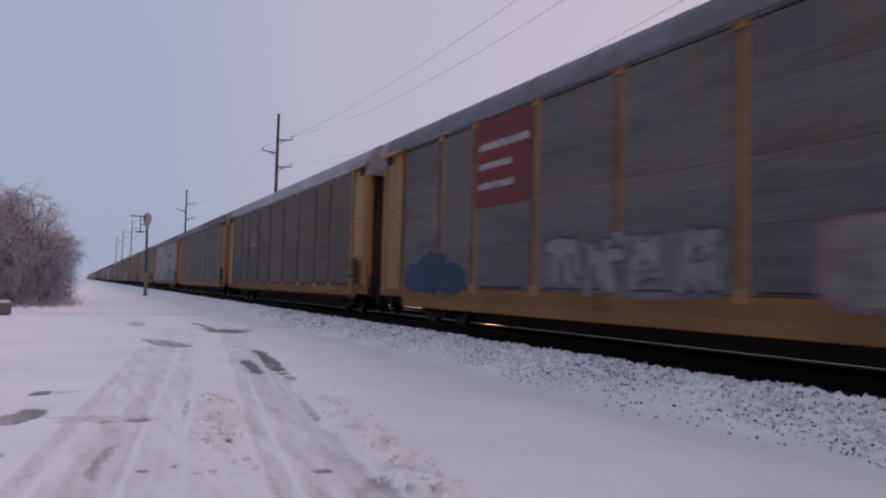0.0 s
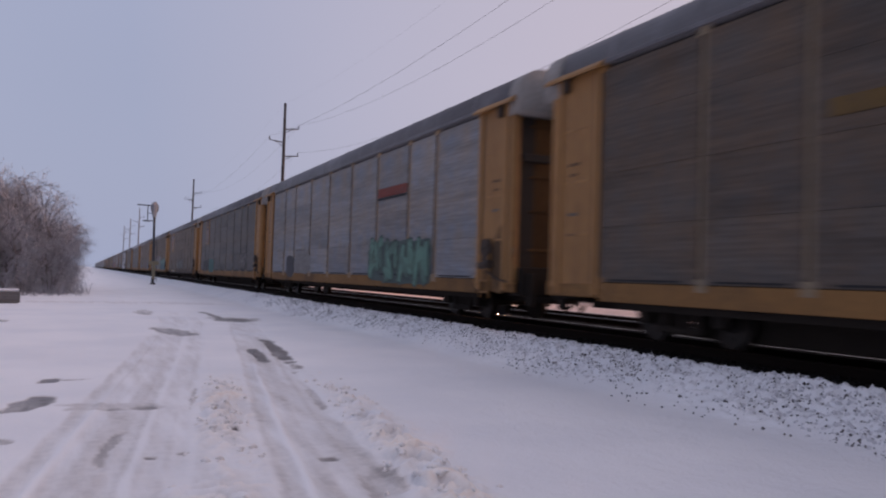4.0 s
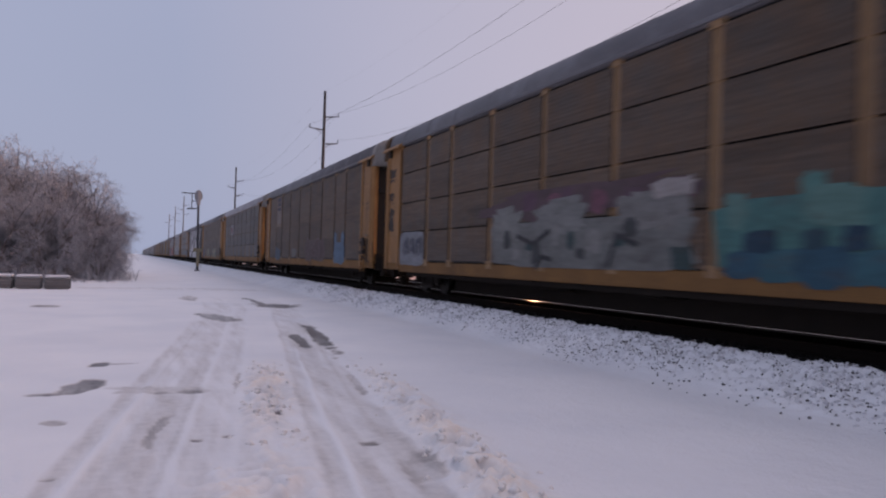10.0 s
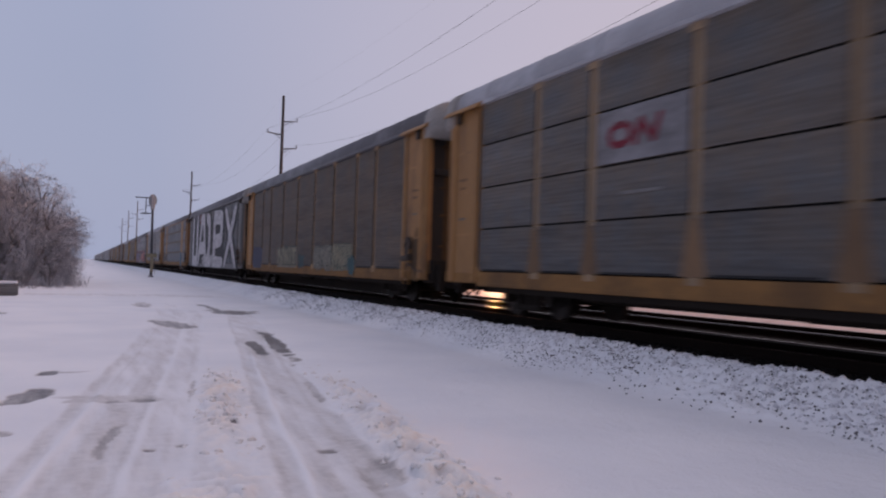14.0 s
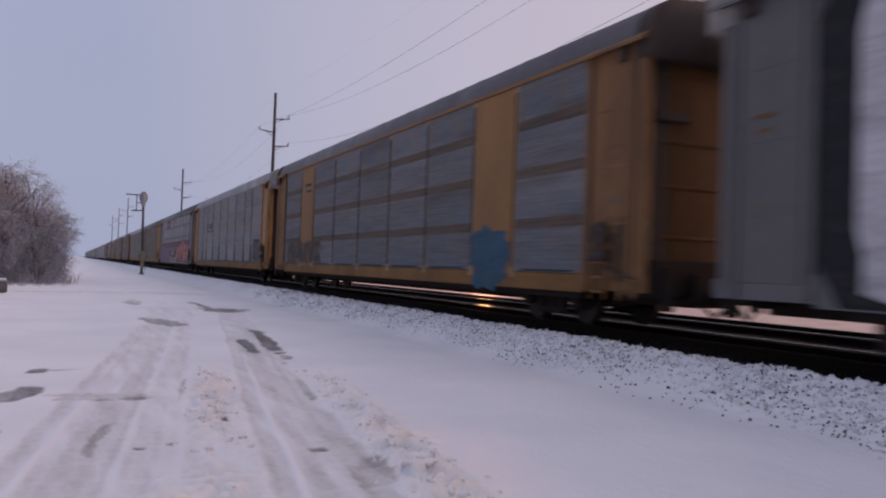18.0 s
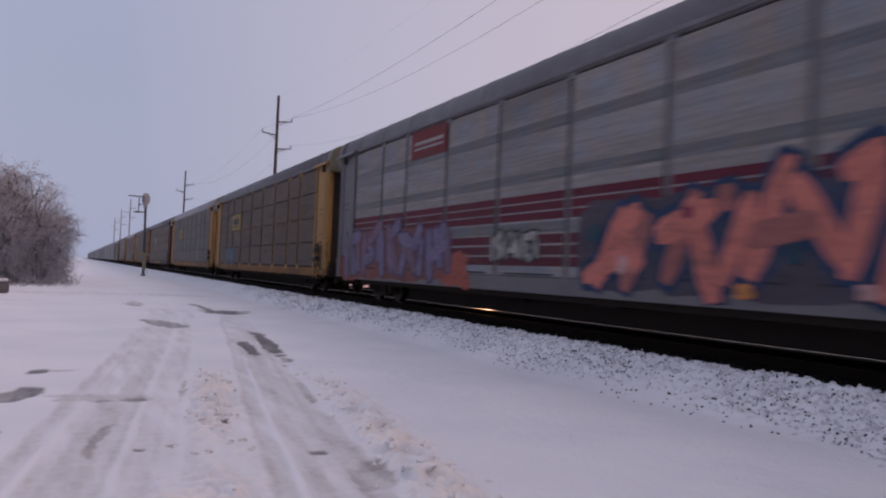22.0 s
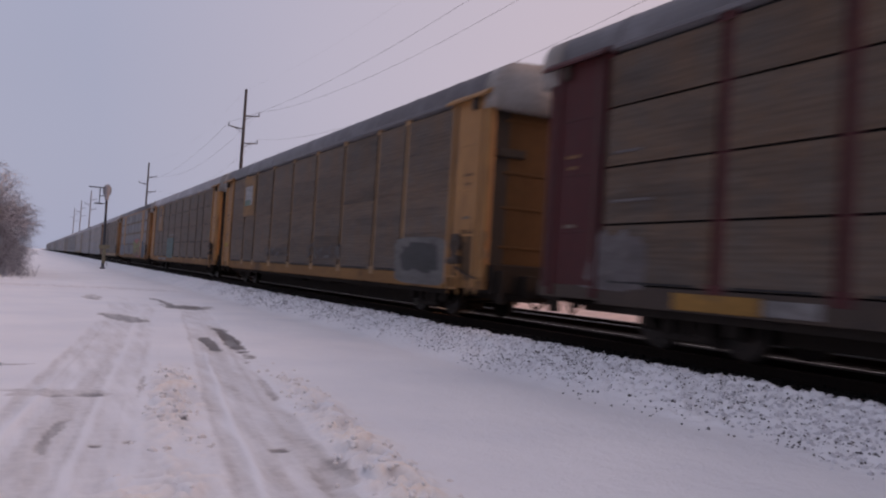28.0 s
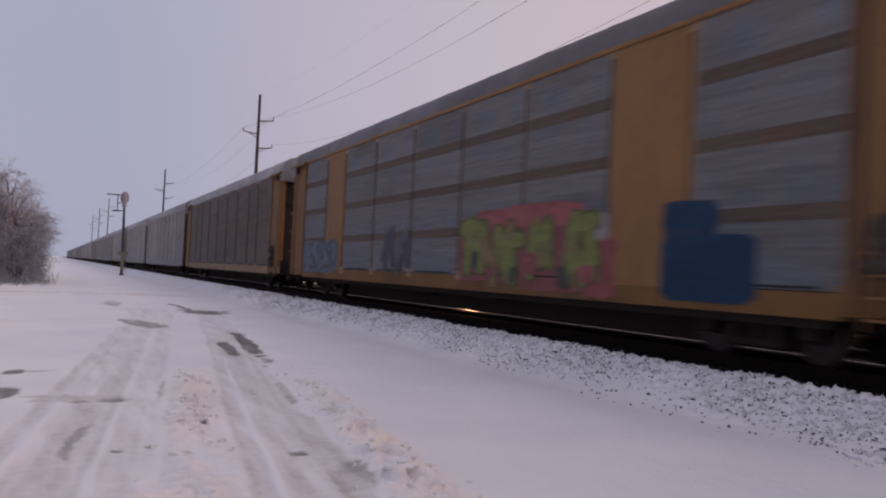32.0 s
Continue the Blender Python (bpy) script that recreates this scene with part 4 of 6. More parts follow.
def blob_points(rs, cy, cz, w, h, wobble=0.16, k=18, square=0.6):
    pts = []
    for i in range(k):
        a = 2 * math.pi * i / k
        c, s = math.cos(a), math.sin(a)
        r = 1 + wobble * (rs.rand() - 0.5) * 2
        pts.append((cy + w / 2 * r * math.copysign(abs(c) ** square, c), cz + h / 2 * r * math.copysign(abs(s) ** square, s)))
    return pts


def patch(y, z, w, h, rgb, seed=1, wobble=0.14, lift=0.0, label="sprayed paint patch", square=0.55):
    """A field of spray paint."""
    def add(car):
        rs = np.random.RandomState(seed)
        bm = bmesh.new()
        flat_poly(bm, blob_points(rs, y, z, w, h, wobble, 26, square), ART - 0.064 - lift)
        part("graffiti", bm, paint(rgb), car, label)
    return add


def daubs(y0, y1, z0, z1, count, colours, size, seed, lift, label="sprayed daub"):
    """Loose daubs of paint of several colours, strewn over a sprayed field between y0 and y1."""
    def add(car):
        rs = np.random.RandomState(seed)
        for i in range(count):
            w, h = size * rs.uniform(0.6, 1.5), size * rs.uniform(0.5, 1.2)
            at = y0 + (y1 - y0) * (i + rs.uniform(0.1, 0.9)) / count
            bm = bmesh.new()
            flat_poly(bm, blob_points(rs, at, max(rs.uniform(z0, z1), 0.72 + h / 2), w, h, 0.2, 14, 0.6), ART - 0.064 - lift - 0.0006 * i)
            part("graffiti", bm, paint(colours[i % len(colours)]), car, label)
    return add


def rounded(pts, times=2):
    """Cuts the corners of a closed outline."""
    for _ in range(times):
        cut = []
        for (a, b), (c, d) in zip(pts, pts[1:] + pts[:1]):
            cut += [(0.8 * a + 0.2 * c, 0.8 * b + 0.2 * d), (0.2 * a + 0.8 * c, 0.2 * b + 0.8 * d)]
        pts = cut
    return pts


def bar(p0, p1, t0, t1, low=0.70, high=5.12):
    """A tapered, round-cornered stroke from p0 to p1, kept on the car's side."""
    p0, p1 = Vector(p0), Vector(p1)
    along = (p1 - p0).normalized()
    side = Vector((-along.y, along.x))
    p0, p1 = p0 - along * t0 * 0.35, p1 + along * t1 * 0.35
    corners = [p0 + side * t0 / 2, p1 + side * t1 / 2, p1 - side * t1 / 2, p0 - side * t0 / 2]
    return rounded([(q.x, min(max(q.y, low), high)) for q in corners], 1)


def graffiti(count, y, z, w, h, fill, line=None, thick=0.3, seed=1, field=None, lean=0.0, label="sprayed stroke shapes"):
    """A run of overlapping block shapes made of broad sprayed strokes, edged in another colour, on a field; the far end is at y."""
    def add(car):
        rs = np.random.RandomState(seed)
        step = w * 0.97
        if field:
            for i in range(count):
                bm = bmesh.new()
                flat_poly(bm, blob_points(rs, y - step * (i + 0.5), z + h / 2, step * 1.25, h * (0.92 + 0.2 * rs.rand()), 0.07, 22, 0.4), ART - 0.061 - 0.001 * (i % 3))
                part("graffiti_field", bm, paint(field), car, "sprayed field behind shapes")
        second = tuple(0.55 * a + 0.45 * b for a, b in zip(fill, field or line or GREY))
        width = 0.23 * min(w, h)
        for i in range(count):
            far, foot, tall = y - step * (i + 0.04 + 0.08 * rs.rand()), z + h * rs.uniform(0.0, 0.10), h * rs.uniform(0.84, 1.06)
            # two slabs, a slash and a short bar, each a little different
            a, b, c = rs.uniform(0.02, 0.28), rs.uniform(0.62, 0.95), rs.uniform(0.15, 0.85)
            glyph = [((a, rs.uniform(0.0, 0.2)), (a + rs.uniform(-0.1, 0.25), rs.uniform(0.8, 1.0))), ((b, rs.uniform(0.0, 0.4)), (b + rs.uniform(-0.2, 0.1), rs.uniform(0.7, 1.0))),
                     ((rs.uniform(0.2, 0.5), rs.uniform(0.5, 1.0)), (rs.uniform(0.5, 0.9), rs.uniform(0.0, 0.45))), ((c - 0.25, rs.uniform(0.05, 0.95)), (c + 0.25, rs.uniform(0.05, 0.95))), ((rs.uniform(0.3, 0.7), rs.uniform(0.6, 0.9)), (rs.uniform(0.6, 1.0), rs.uniform(0.85, 1.05)))]
            for k, ends in enumerate(glyph):
                p0, p1 = [(far - step * (0.02 + 0.96 * u) - lean * tall * (v - 0.5), foot + tall * v) for u, v in ends]
                t0, t1 = width * rs.uniform(0.8, 1.25), width * rs.uniform(0.8, 1.25)
                if line:
                    bm = bmesh.new()
                    flat_poly(bm, bar(p0, p1, t0 + 0.36 * thick, t1 + 0.36 * thick), ART - 0.066 - 0.0006 * (k + 5 * (i % 2)))
                    part("graffiti_edge", bm, paint(line), car, "sprayed edge")
                bm = bmesh.new()
                flat_poly(bm, bar(p0, p1, t0, t1), ART - 0.074 - 0.0006 * (k + 5 * (i % 2)))
                part("graffiti", bm, paint(second if (i + k) % 4 == 1 else fill), car, label)
    return add


def stripes(y0, y1, levels, height, rgb):
    """Painted stripes that run along the panels and stop at the posts."""
    def add(car):
        for a, b in zip(EDGES, EDGES[1:]):
            a, b = max(a + 0.1, y0), min(b - 0.1, y1)
            for z in levels if b > a else ():
                bm = bmesh.new()
                box(bm, NEAR - 0.027, NEAR, a, b, z, z + height)
                part("stripe", bm, paint(rgb), car, "dark red stripe")
    return add


def strokes(lines, width, rgb, label):
    """Brush strokes along broken lines of (y, z)."""
    def add(car):
        for line in lines:
            bm = bmesh.new()
            for k, (a, b) in enumerate(zip(line, line[1:])):
                a, b = Vector(a), Vector(b)
                d = (b - a).normalized() * width / 2
                s = Vector((-d.y, d.x))
                flat_poly(bm, [tuple(p) for p in (a - d * 0.8 + s, b + d * 0.8 + s, b + d * 0.8 - s, a - d * 0.8 - s)], ART - 0.088 - 0.0006 * (k % 2))
            part("stroke", bm, paint(rgb), car, label)
    return add


# the huge letters of one car as broad strokes: far share, height share of each stroke's ends
HUGE = {"U": [((0.12, 1), (0.12, 0.1)), ((0.1, 0.07), (0.9, 0.07)), ((0.88, 0.1), (0.88, 1))],
        "A": [((0.08, 0), (0.42, 0.96)), ((0.38, 0.95), (0.68, 0.97)), ((0.64, 0.96), (0.94, 0)), ((0.25, 0.36), (0.78, 0.36))],
        "J": [((0.15, 0.98), (0.6, 0.9)), ((0.62, 0.92), (0.72, 0.3)), ((0.72, 0.34), (0.25, 0.06)), ((0.0, 0.05), (0.9, 0.05))],
        "P": [((0.14, 0), (0.14, 0.98)), ((0.14, 0.94), (0.85, 0.9)), ((0.84, 0.92), (0.82, 0.52)), ((0.84, 0.5), (0.2, 0.46)), ((0.1, 0.05), (0.95, 0.05))],
        "X": [((0.1, 0), (0.86, 1)), ((0.12, 1), (0.92, 0))]}


def huge_letters(rows, rgb, edge, thick):
    """Letters as tall as the car: (letter, far end, near end, foot, top)."""
    def add(car):
        level = 0
        for ch, y1, y0, z0, z1 in rows:
            w, h = y1 - y0, z1 - z0
            for name, mat, t, x in (("graffiti_edge", edge, thick + 1.5, -0.064), ("graffiti", rgb, thick, -0.084)):
                for k, ((a, b), (c, d)) in enumerate(HUGE[ch]):
                    bm = bmesh.new()
                    flat_poly(bm, bar((y1 - w * a, z0 + h * b), (y1 - w * c, z0 + h * d), t, t, 0.72), ART + x - 0.001 * (k * 2 + level % 2))
                    part(name, bm, paint(mat), car, "broad stroke of a huge sprayed letter")
            level += 1
    return add


WHITE, GREY, RED, TEAL = (0.52, 0.49, 0.47), (0.30, 0.29, 0.29), (0.24, 0.035, 0.04), (0.05, 0.19, 0.18)
BLACK, GOLD = (0.02, 0.02, 0.025), (0.46, 0.31, 0.05)

BASE = "weathered auto carrier with %s"
CREAM, CORAL, LILAC, BROWN_PINK, DARK_BLUE = (0.42, 0.37, 0.25), (0.86, 0.27, 0.21), (0.26, 0.215, 0.34), (0.16, 0.10, 0.10), (0.007, 0.052, 0.120)
PALE_BLUE, FADED_WHITE, DUSTY_PINK, OCHRE = (0.16, 0.25, 0.36), (0.30, 0.285, 0.28), (0.30, 0.22, 0.20), (0.40, 0.21, 0.07)
STYLES = {
    -1: dict(skirt=1, paint=YELLOW, panel=PANEL_GREY, roof=ROOF_DARK, label=BASE % "yellow posts, dark panels and a red sign",
             art=[board(4.35, 6.80, 3.02, 5.12, RED, [(0.06, 0.97, 0.27, 0.35, WHITE), (0.06, 0.68, 0.50, 0.57, WHITE), (0.06, 0.72, 0.73, 0.80, WHITE)]),
                  patch(10.3, 1.32, 1.7, 0.85, (0.035, 0.075, 0.15), 3, 0.12, square=0.9, label="blue sprayed cloud"), patch(9.2, 1.45, 2.0, 1.15, (0.03, 0.065, 0.15), 4, 0.12, 0.002, square=0.9, label="blue sprayed cloud"), patch(8.1, 1.30, 1.6, 0.85, (0.035, 0.07, 0.14), 6, 0.12, 0.004, square=0.9, label="blue sprayed cloud"),
                  board(-1.2, 3.5, 1.78, 2.14, (0.40, 0.375, 0.355), (), "white sprayed band", -0.03), graffiti(4, 3.6, 1.02, 1.2, 1.0, (0.36, 0.335, 0.315), (0.07, 0.085, 0.13), 0.25, 5, (0.24, 0.225, 0.225), label="white sprayed block shapes"),
                  patch(-3.9, 1.5, 2.6, 1.25, (0.34, 0.20, 0.21), 11, 0.05, square=0.4, label="pink sprayed edge"), patch(-5.9, 1.5, 6.2, 1.2, (0.32, 0.275, 0.245), 12, 0.04, 0.003, square=0.3, label="pale sprayed field"), graffiti(3, -3.3, 1.0, 1.7, 1.0, (0.35, 0.30, 0.27), (0.22, 0.19, 0.17), 0.3, 12, label="pale sprayed shapes")]),
    0: dict(paint=YELLOW, panel=PANEL_BROWN, roof=ROOF_SNOW, post=DULL_POST, label=BASE % "yellow posts, brown panels and gold letter shapes",
            art=[board(5.65, 6.15, 3.42, 3.84, GOLD, [(0.35, 1.0, 0.3, 0.7, (0.05, 0.04, 0.035))]), board(5.15, 5.55, 3.40, 3.80, GOLD, [(0.0, 0.7, 0.22, 0.4, (0.05, 0.04, 0.035)), (0.3, 1.0, 0.6, 0.8, (0.05, 0.04, 0.035))]),
                 board(4.65, 5.05, 3.38, 3.78, GOLD, [(0.4, 0.6, 0.0, 0.35, (0.05, 0.04, 0.035)), (0.4, 0.6, 0.65, 1.0, (0.05, 0.04, 0.035))]), board(4.6, 6.2, 3.12, 3.24, GOLD),
                 patch(9.6, 1.95, 2.4, 1.1, (0.075, 0.085, 0.105), 4, 0.3, label="faded blue sprayed patch"), patch(7.0, 1.8, 1.5, 1.0, (0.07, 0.078, 0.092), 5, 0.3, 0.002),
                 patch(-0.2, 1.45, 2.2, 0.75, (0.19, 0.14, 0.13), 6, 0.1), patch(-2.6, 1.45, 1.9, 0.7, (0.18, 0.13, 0.13), 7, 0.15)]),
    1: dict(paint=YELLOW, panel=PANEL_BROWN, roof=ROOF_DARK, post=PALE_POST, width=0.12, label=BASE % "thin pale posts and brown panels",
            art=[board(5.0, 6.6, 3.3, 3.55, (0.22, 0.13, 0.04))]),
    2: dict(low=0.44, paint=YELLOW, panel=PANEL_LIGHT, roof=ROOF_DARK, post=DULL_POST, label=BASE % "yellow posts, bluish panels and green sprayed shapes",
            art=[board(-6.75, -4.25, 3.62, 3.92, (0.30, 0.06, 0.04), [(0.0, 1.0, 1.05, 1.3, BLACK)]),
                 graffiti(4, -3.6, 0.86, 1.28, 1.25, (0.19, 0.36, 0.28), (0.07, 0.11, 0.10), 0.40, 21, (0.11, 0.16, 0.15), label="pale green sprayed shapes"),
                 patch(7.55, 1.35, 1.6, 1.0, (0.07, 0.07, 0.085), 5, 0.1), patch(5.25, 1.5, 2.5, 0.95, FADED_WHITE, 6, 0.08), board(4.9, 6.6, 2.05, 2.14, FADED_WHITE)]),
    3: dict(paint=YELLOW, panel=PANEL_GREY, roof=ROOF_DARK, width=0.17, post=MID_POST, label=BASE % "yellow posts, grey panels and a shield sign",
            art=[board(7.0, 8.85, 3.15, 5.10, OCHRE), patch(7.95, 3.85, 1.4, 1.3, DUSTY_PINK, 2, 0.02, 0.018, square=0.35), shield_bars(7.95, 4.7, 1.0, 0.75),
                 patch(5.45, 1.42, 2.5, 1.05, TEAL, 3, 0.06, label="teal sprayed patch", square=0.35), graffiti(3, 9.5, 1.02, 0.80, 0.75, (0.045, 0.043, 0.05), (0.17, 0.165, 0.17), 0.22, 4, (0.07, 0.067, 0.072), label="black sprayed shapes with a grey edge"),
                 graffiti(3, -7.0, 1.15, 0.72, 1.0, FADED_WHITE, BLACK, 0.18, 6, (0.05, 0.045, 0.05), label="black and white sprayed shapes"),
                 graffiti(3, -2.8, 1.1, 1.0, 0.5, (0.17, 0.165, 0.165), None, 0.2, 7, label="faint grey sprayed shapes"), graffiti(3, 2.6, 1.1, 1.0, 0.55, (0.16, 0.155, 0.155), None, 0.2, 8, label="faint grey sprayed shapes")]),
    4: dict(sill=SOOTY_SILL, low=0.28, paint=YELLOW, panel=PANEL_DARK, roof=ROOF_DARK, seams=1, post=DULL_POST, label=BASE % "yellow posts, dark panels and a shield sign",
            art=[board(6.78, 8.80, 3.05, 5.10, OCHRE), shield(7.85, 4.10, 1.15, 1.5), graffiti(5, 2.2, 1.05, 1.0, 0.95, (0.24, 0.25, 0.24), (0.05, 0.055, 0.055), 0.18, 9, None, -0.1, "thin grey sprayed shapes"),
                 board(7.6, 8.4, 0.76, 0.98, GOLD), board(6.65, 7.55, 0.76, 0.98, FADED_WHITE), board(5.3, 6.35, 0.76, 0.98, FADED_WHITE), board(4.6, 5.25, 0.76, 0.98, GOLD), board(7.4, 8.2, 2.56, 2.60, (0.2, 0.19, 0.185)), board(2.3, 3.2, 2.92, 2.96, (0.18, 0.165, 0.155))]),
    5: dict(canopy=DOOR_PAINT, paint=YELLOW, panel=PANEL_DARK, roof=ROOF_DARK, seams=1, post=MID_POST, label=BASE % "yellow posts and white and teal sprayed shapes",
            art=[patch(0.4, 2.50, 7.4, 0.70, (0.15, 0.095, 0.105), 15, 0.25, label="pinkish sprayed haze"), daubs(3.6, -3.6, 2.35, 2.65, 7, [(0.26, 0.11, 0.15), (0.17, 0.09, 0.13)], 0.55, 41, 0.001, "pink sprayed daub"),
                 patch(0.05, 1.55, 7.8, 1.05, (0.25, 0.25, 0.235), 14, 0.06, 0.007, square=0.25, label="grey-white sprayed field"), patch(3.1, 2.05, 1.5, 0.80, (0.31, 0.31, 0.29), 18, 0.25, 0.008, label="grey-white sprayed wedge"), patch(0.6, 2.15, 2.3, 0.75, (0.30, 0.30, 0.285), 19, 0.25, 0.009, label="grey-white sprayed wedge"), patch(-2.6, 2.15, 1.9, 0.70, (0.30, 0.29, 0.275), 20, 0.2, 0.010, label="grey-white sprayed wedge"),
                 daubs(3.5, -3.7, 1.2, 1.95, 12, [(0.085, 0.09, 0.09), (0.34, 0.33, 0.31), (0.06, 0.10, 0.10)], 0.42, 42, 0.011, "dark and pale sprayed daub"), strokes([[(2.5, 1.75), (1.7, 1.55), (1.0, 1.85)], [(1.6, 1.0), (1.3, 1.25), (0.9, 1.2)], [(-1.3, 1.1), (-1.6, 1.7), (-2.2, 1.5)]], 0.11, (0.06, 0.06, 0.065), "thin dark sprayed line"), patch(-3.2, 2.5, 1.2, 0.35, (0.50, 0.45, 0.43), 16, 0.2, 0.019, label="white sprayed patch"),
                 patch(-7.6, 1.62, 6.9, 1.10, (0.10, 0.25, 0.235), 17, 0.05, 0.0, square=0.25, label="teal sprayed field"), daubs(-4.5, -11.0, 1.95, 2.15, 7, [(0.17, 0.33, 0.29), (0.13, 0.29, 0.26)], 0.65, 43, 0.002, "pale teal sprayed daub"), daubs(-4.5, -11.0, 1.1, 1.3, 9, [(0.045, 0.13, 0.19), (0.06, 0.17, 0.21)], 0.75, 44, 0.007, "blue-green sprayed daub"), daubs(-4.9, -10.8, 1.5, 1.75, 7, [(0.03, 0.075, 0.12), (0.04, 0.09, 0.12)], 0.42, 45, 0.014, "dark blue sprayed daub"),
                 patch(10.2, 1.5, 2.35, 1.15, (0.36, 0.37, 0.40), 6, 0.04, square=0.3, label="white sprayed box"), graffiti(3, 11.0, 1.25, 0.6, 0.6, (0.13, 0.13, 0.17), None, 0.14, 3),
                 patch(12.4, 4.2, 0.8, 0.5, (0.07, 0.05, 0.04), 7, 0.3), patch(12.45, 3.4, 0.5, 0.35, (0.06, 0.04, 0.035), 8, 0.3), patch(12.4, 2.6, 0.55, 0.9, (0.05, 0.04, 0.035), 9, 0.3)]),
    6: dict(paint=YELLOW, panel=PANEL_DARK, roof=ROOF_DARK, post=DULL_POST, width=0.15, label=BASE % "dull posts, dark panels and blue sprayed crown",
            art=[board(7.0, 8.8, 3.1, 5.05, (0.33, 0.23, 0.17)), shield_bars(7.9, 4.55, 1.15, 0.85), patch(7.9, 3.75, 1.3, 1.0, (0.36, 0.29, 0.26), 2, 0.04, 0.018, square=0.35),
                 patch(8.1, 1.3, 1.7, 0.85, (0.10, 0.15, 0.22), 3, 0.3, label="blue sprayed patch"), patch(2.7, 1.4, 1.2, 0.5, (0.27, 0.26, 0.25), 4, 0.25),
                 graffiti(4, -0.6, 1.0, 1.1, 1.0, BROWN_PINK, (0.22, 0.17, 0.17), 0.45, 8, (0.15, 0.11, 0.11), label="faded reddish sprayed shapes"),
                 patch(-7.9, 1.35, 1.9, 1.0, PALE_BLUE, 6, 0.12, label="light blue sprayed crown"), patch(-7.2, 1.9, 0.5, 0.9, PALE_BLUE, 7, 0.2), patch(-8.5, 1.9, 0.5, 0.9, PALE_BLUE, 8, 0.2)]),
    7: dict(low=0.45, paint=YELLOW, panel=PANEL_GREY, roof=ROOF_SNOW, seams=1, flare=BROWN_POST, post=DULL_POST, label=BASE % "yellow posts, clean grey panels and white sign",
            art=[board(4.30, 6.70, 3.12, 4.11, (0.34, 0.325, 0.34)), strokes([[(6.02 + 0.30 * math.cos(a * 0.628), 3.62 + 0.19 * math.sin(a * 0.628)) for a in range(11)], [(5.60, 3.42), (5.46, 3.80), (5.12, 3.44), (4.98, 3.82)]], 0.13, (0.30, 0.03, 0.055), "faded red ring and zigzag"), board(4.9, 6.0, 2.52, 2.58, FADED_WHITE)]),
    8: dict(paint=YELLOW, panel=PANEL_BROWN, roof=ROOF_DARK, post=MID_POST, label=BASE % "yellow posts, brown panels and cream sprayed shapes",
            art=[patch(10.0, 1.45, 2.6, 1.2, (0.06, 0.07, 0.13), 3, 0.06, square=0.35, label="dark blue sprayed box"), graffiti(3, 5.0, 0.98, 1.25, 0.85, CREAM, (0.06, 0.10, 0.10), 0.36, 4, (0.30, 0.26, 0.19), label="cream sprayed shapes"),
                 graffiti(3, -1.6, 0.95, 0.85, 0.95, (0.36, 0.33, 0.26), (0.07, 0.11, 0.11), 0.26, 5, (0.28, 0.25, 0.20), label="cream sprayed shapes"), graffiti(3, -4.3, 0.95, 0.78, 0.95, CREAM, (0.05, 0.11, 0.11), 0.26, 6, (0.33, 0.29, 0.20), label="cream sprayed shapes"),
                 patch(0.4, 1.25, 1.0, 0.6, (0.06, 0.12, 0.13), 7, 0.3, 0.01), patch(-6.6, 1.1, 0.7, 0.8, (0.06, 0.13, 0.14), 8, 0.3, 0.012)]),
    9: dict(door=RUST_BROWN, end=PALE_SILVER, paint=SILVER, panel=PANEL_BLUE, roof=ROOF_DARK, label=BASE % "silver sides and huge white sprayed letters",
            art=[huge_letters([("U", 10.75, 7.25, 0.85, 4.75), ("A", 7.05, 2.15, 0.80, 4.85), ("J", 2.3, -0.2, 0.80, 4.75), ("P", -1.2, -6.0, 0.80, 4.75), ("X", -6.4, -11.2, 0.80, 4.75)], (0.88, 0.84, 0.86), BLACK, 1.05), patch(0.0, 1.2, 9.0, 0.9, (0.62, 0.59, 0.60), 5, 0.1, 0.012), board(4.1, 6.55, 4.35, 5.12, (0.22, 0.02, 0.03), [(0.05, 0.22, 0.25, 0.75, WHITE), (0.28, 0.95, 0.40, 0.58, (0.34, 0.24, 0.25))])]),
    10: dict(canopy=RUST_BROWN, end=RUSTY_END, eave=ORANGE, low=0.42, paint=ORANGE, panel=PANEL_BLUE, roof=ROOF_DARK, bands=PANEL_DARK, plates=(1, 7), width=0.12, post=DULL_POST, label=BASE % "orange plates and banded grey panels",
             art=[patch(-7.8, 1.35, 1.7, 1.4, (0.05, 0.14, 0.22), 4, 0.15, label="blue sprayed patch"), board(7.35, 8.2, 4.35, 4.44, BLACK), board(7.35, 8.1, 4.1, 4.17, BLACK), graffiti(4, 10.9, 1.05, 1.3, 0.95, (0.085, 0.070, 0.070), (0.20, 0.14, 0.09), 0.4, 3, label="dark sprayed shapes")]),
    11: dict(paint=YELLOW, panel=PANEL_LIGHT, roof=ROOF_SNOW, flare=RUST_BROWN, post=BROWN_POST, label=BASE % "flared yellow posts and bluish panels",
             art=[board(4.45, 6.70, 3.78, 3.84, (0.40, 0.40, 0.42)), board(4.45, 6.70, 3.28, 3.33, (0.40, 0.40, 0.42)), board(4.45, 6.70, 3.12, 3.26, (0.16, 0.155, 0.165)), board(4.5, 6.65, 3.34, 3.77, (0.30, 0.30, 0.32), [(0.02, 0.34, 0.06, 0.19, BLACK), (0.02, 0.27, 0.27, 0.40, BLACK), (0.02, 0.22, 0.48, 0.61, BLACK), (0.02, 0.18, 0.69, 0.80, BLACK), (0.02, 0.14, 0.87, 0.96, BLACK)]),
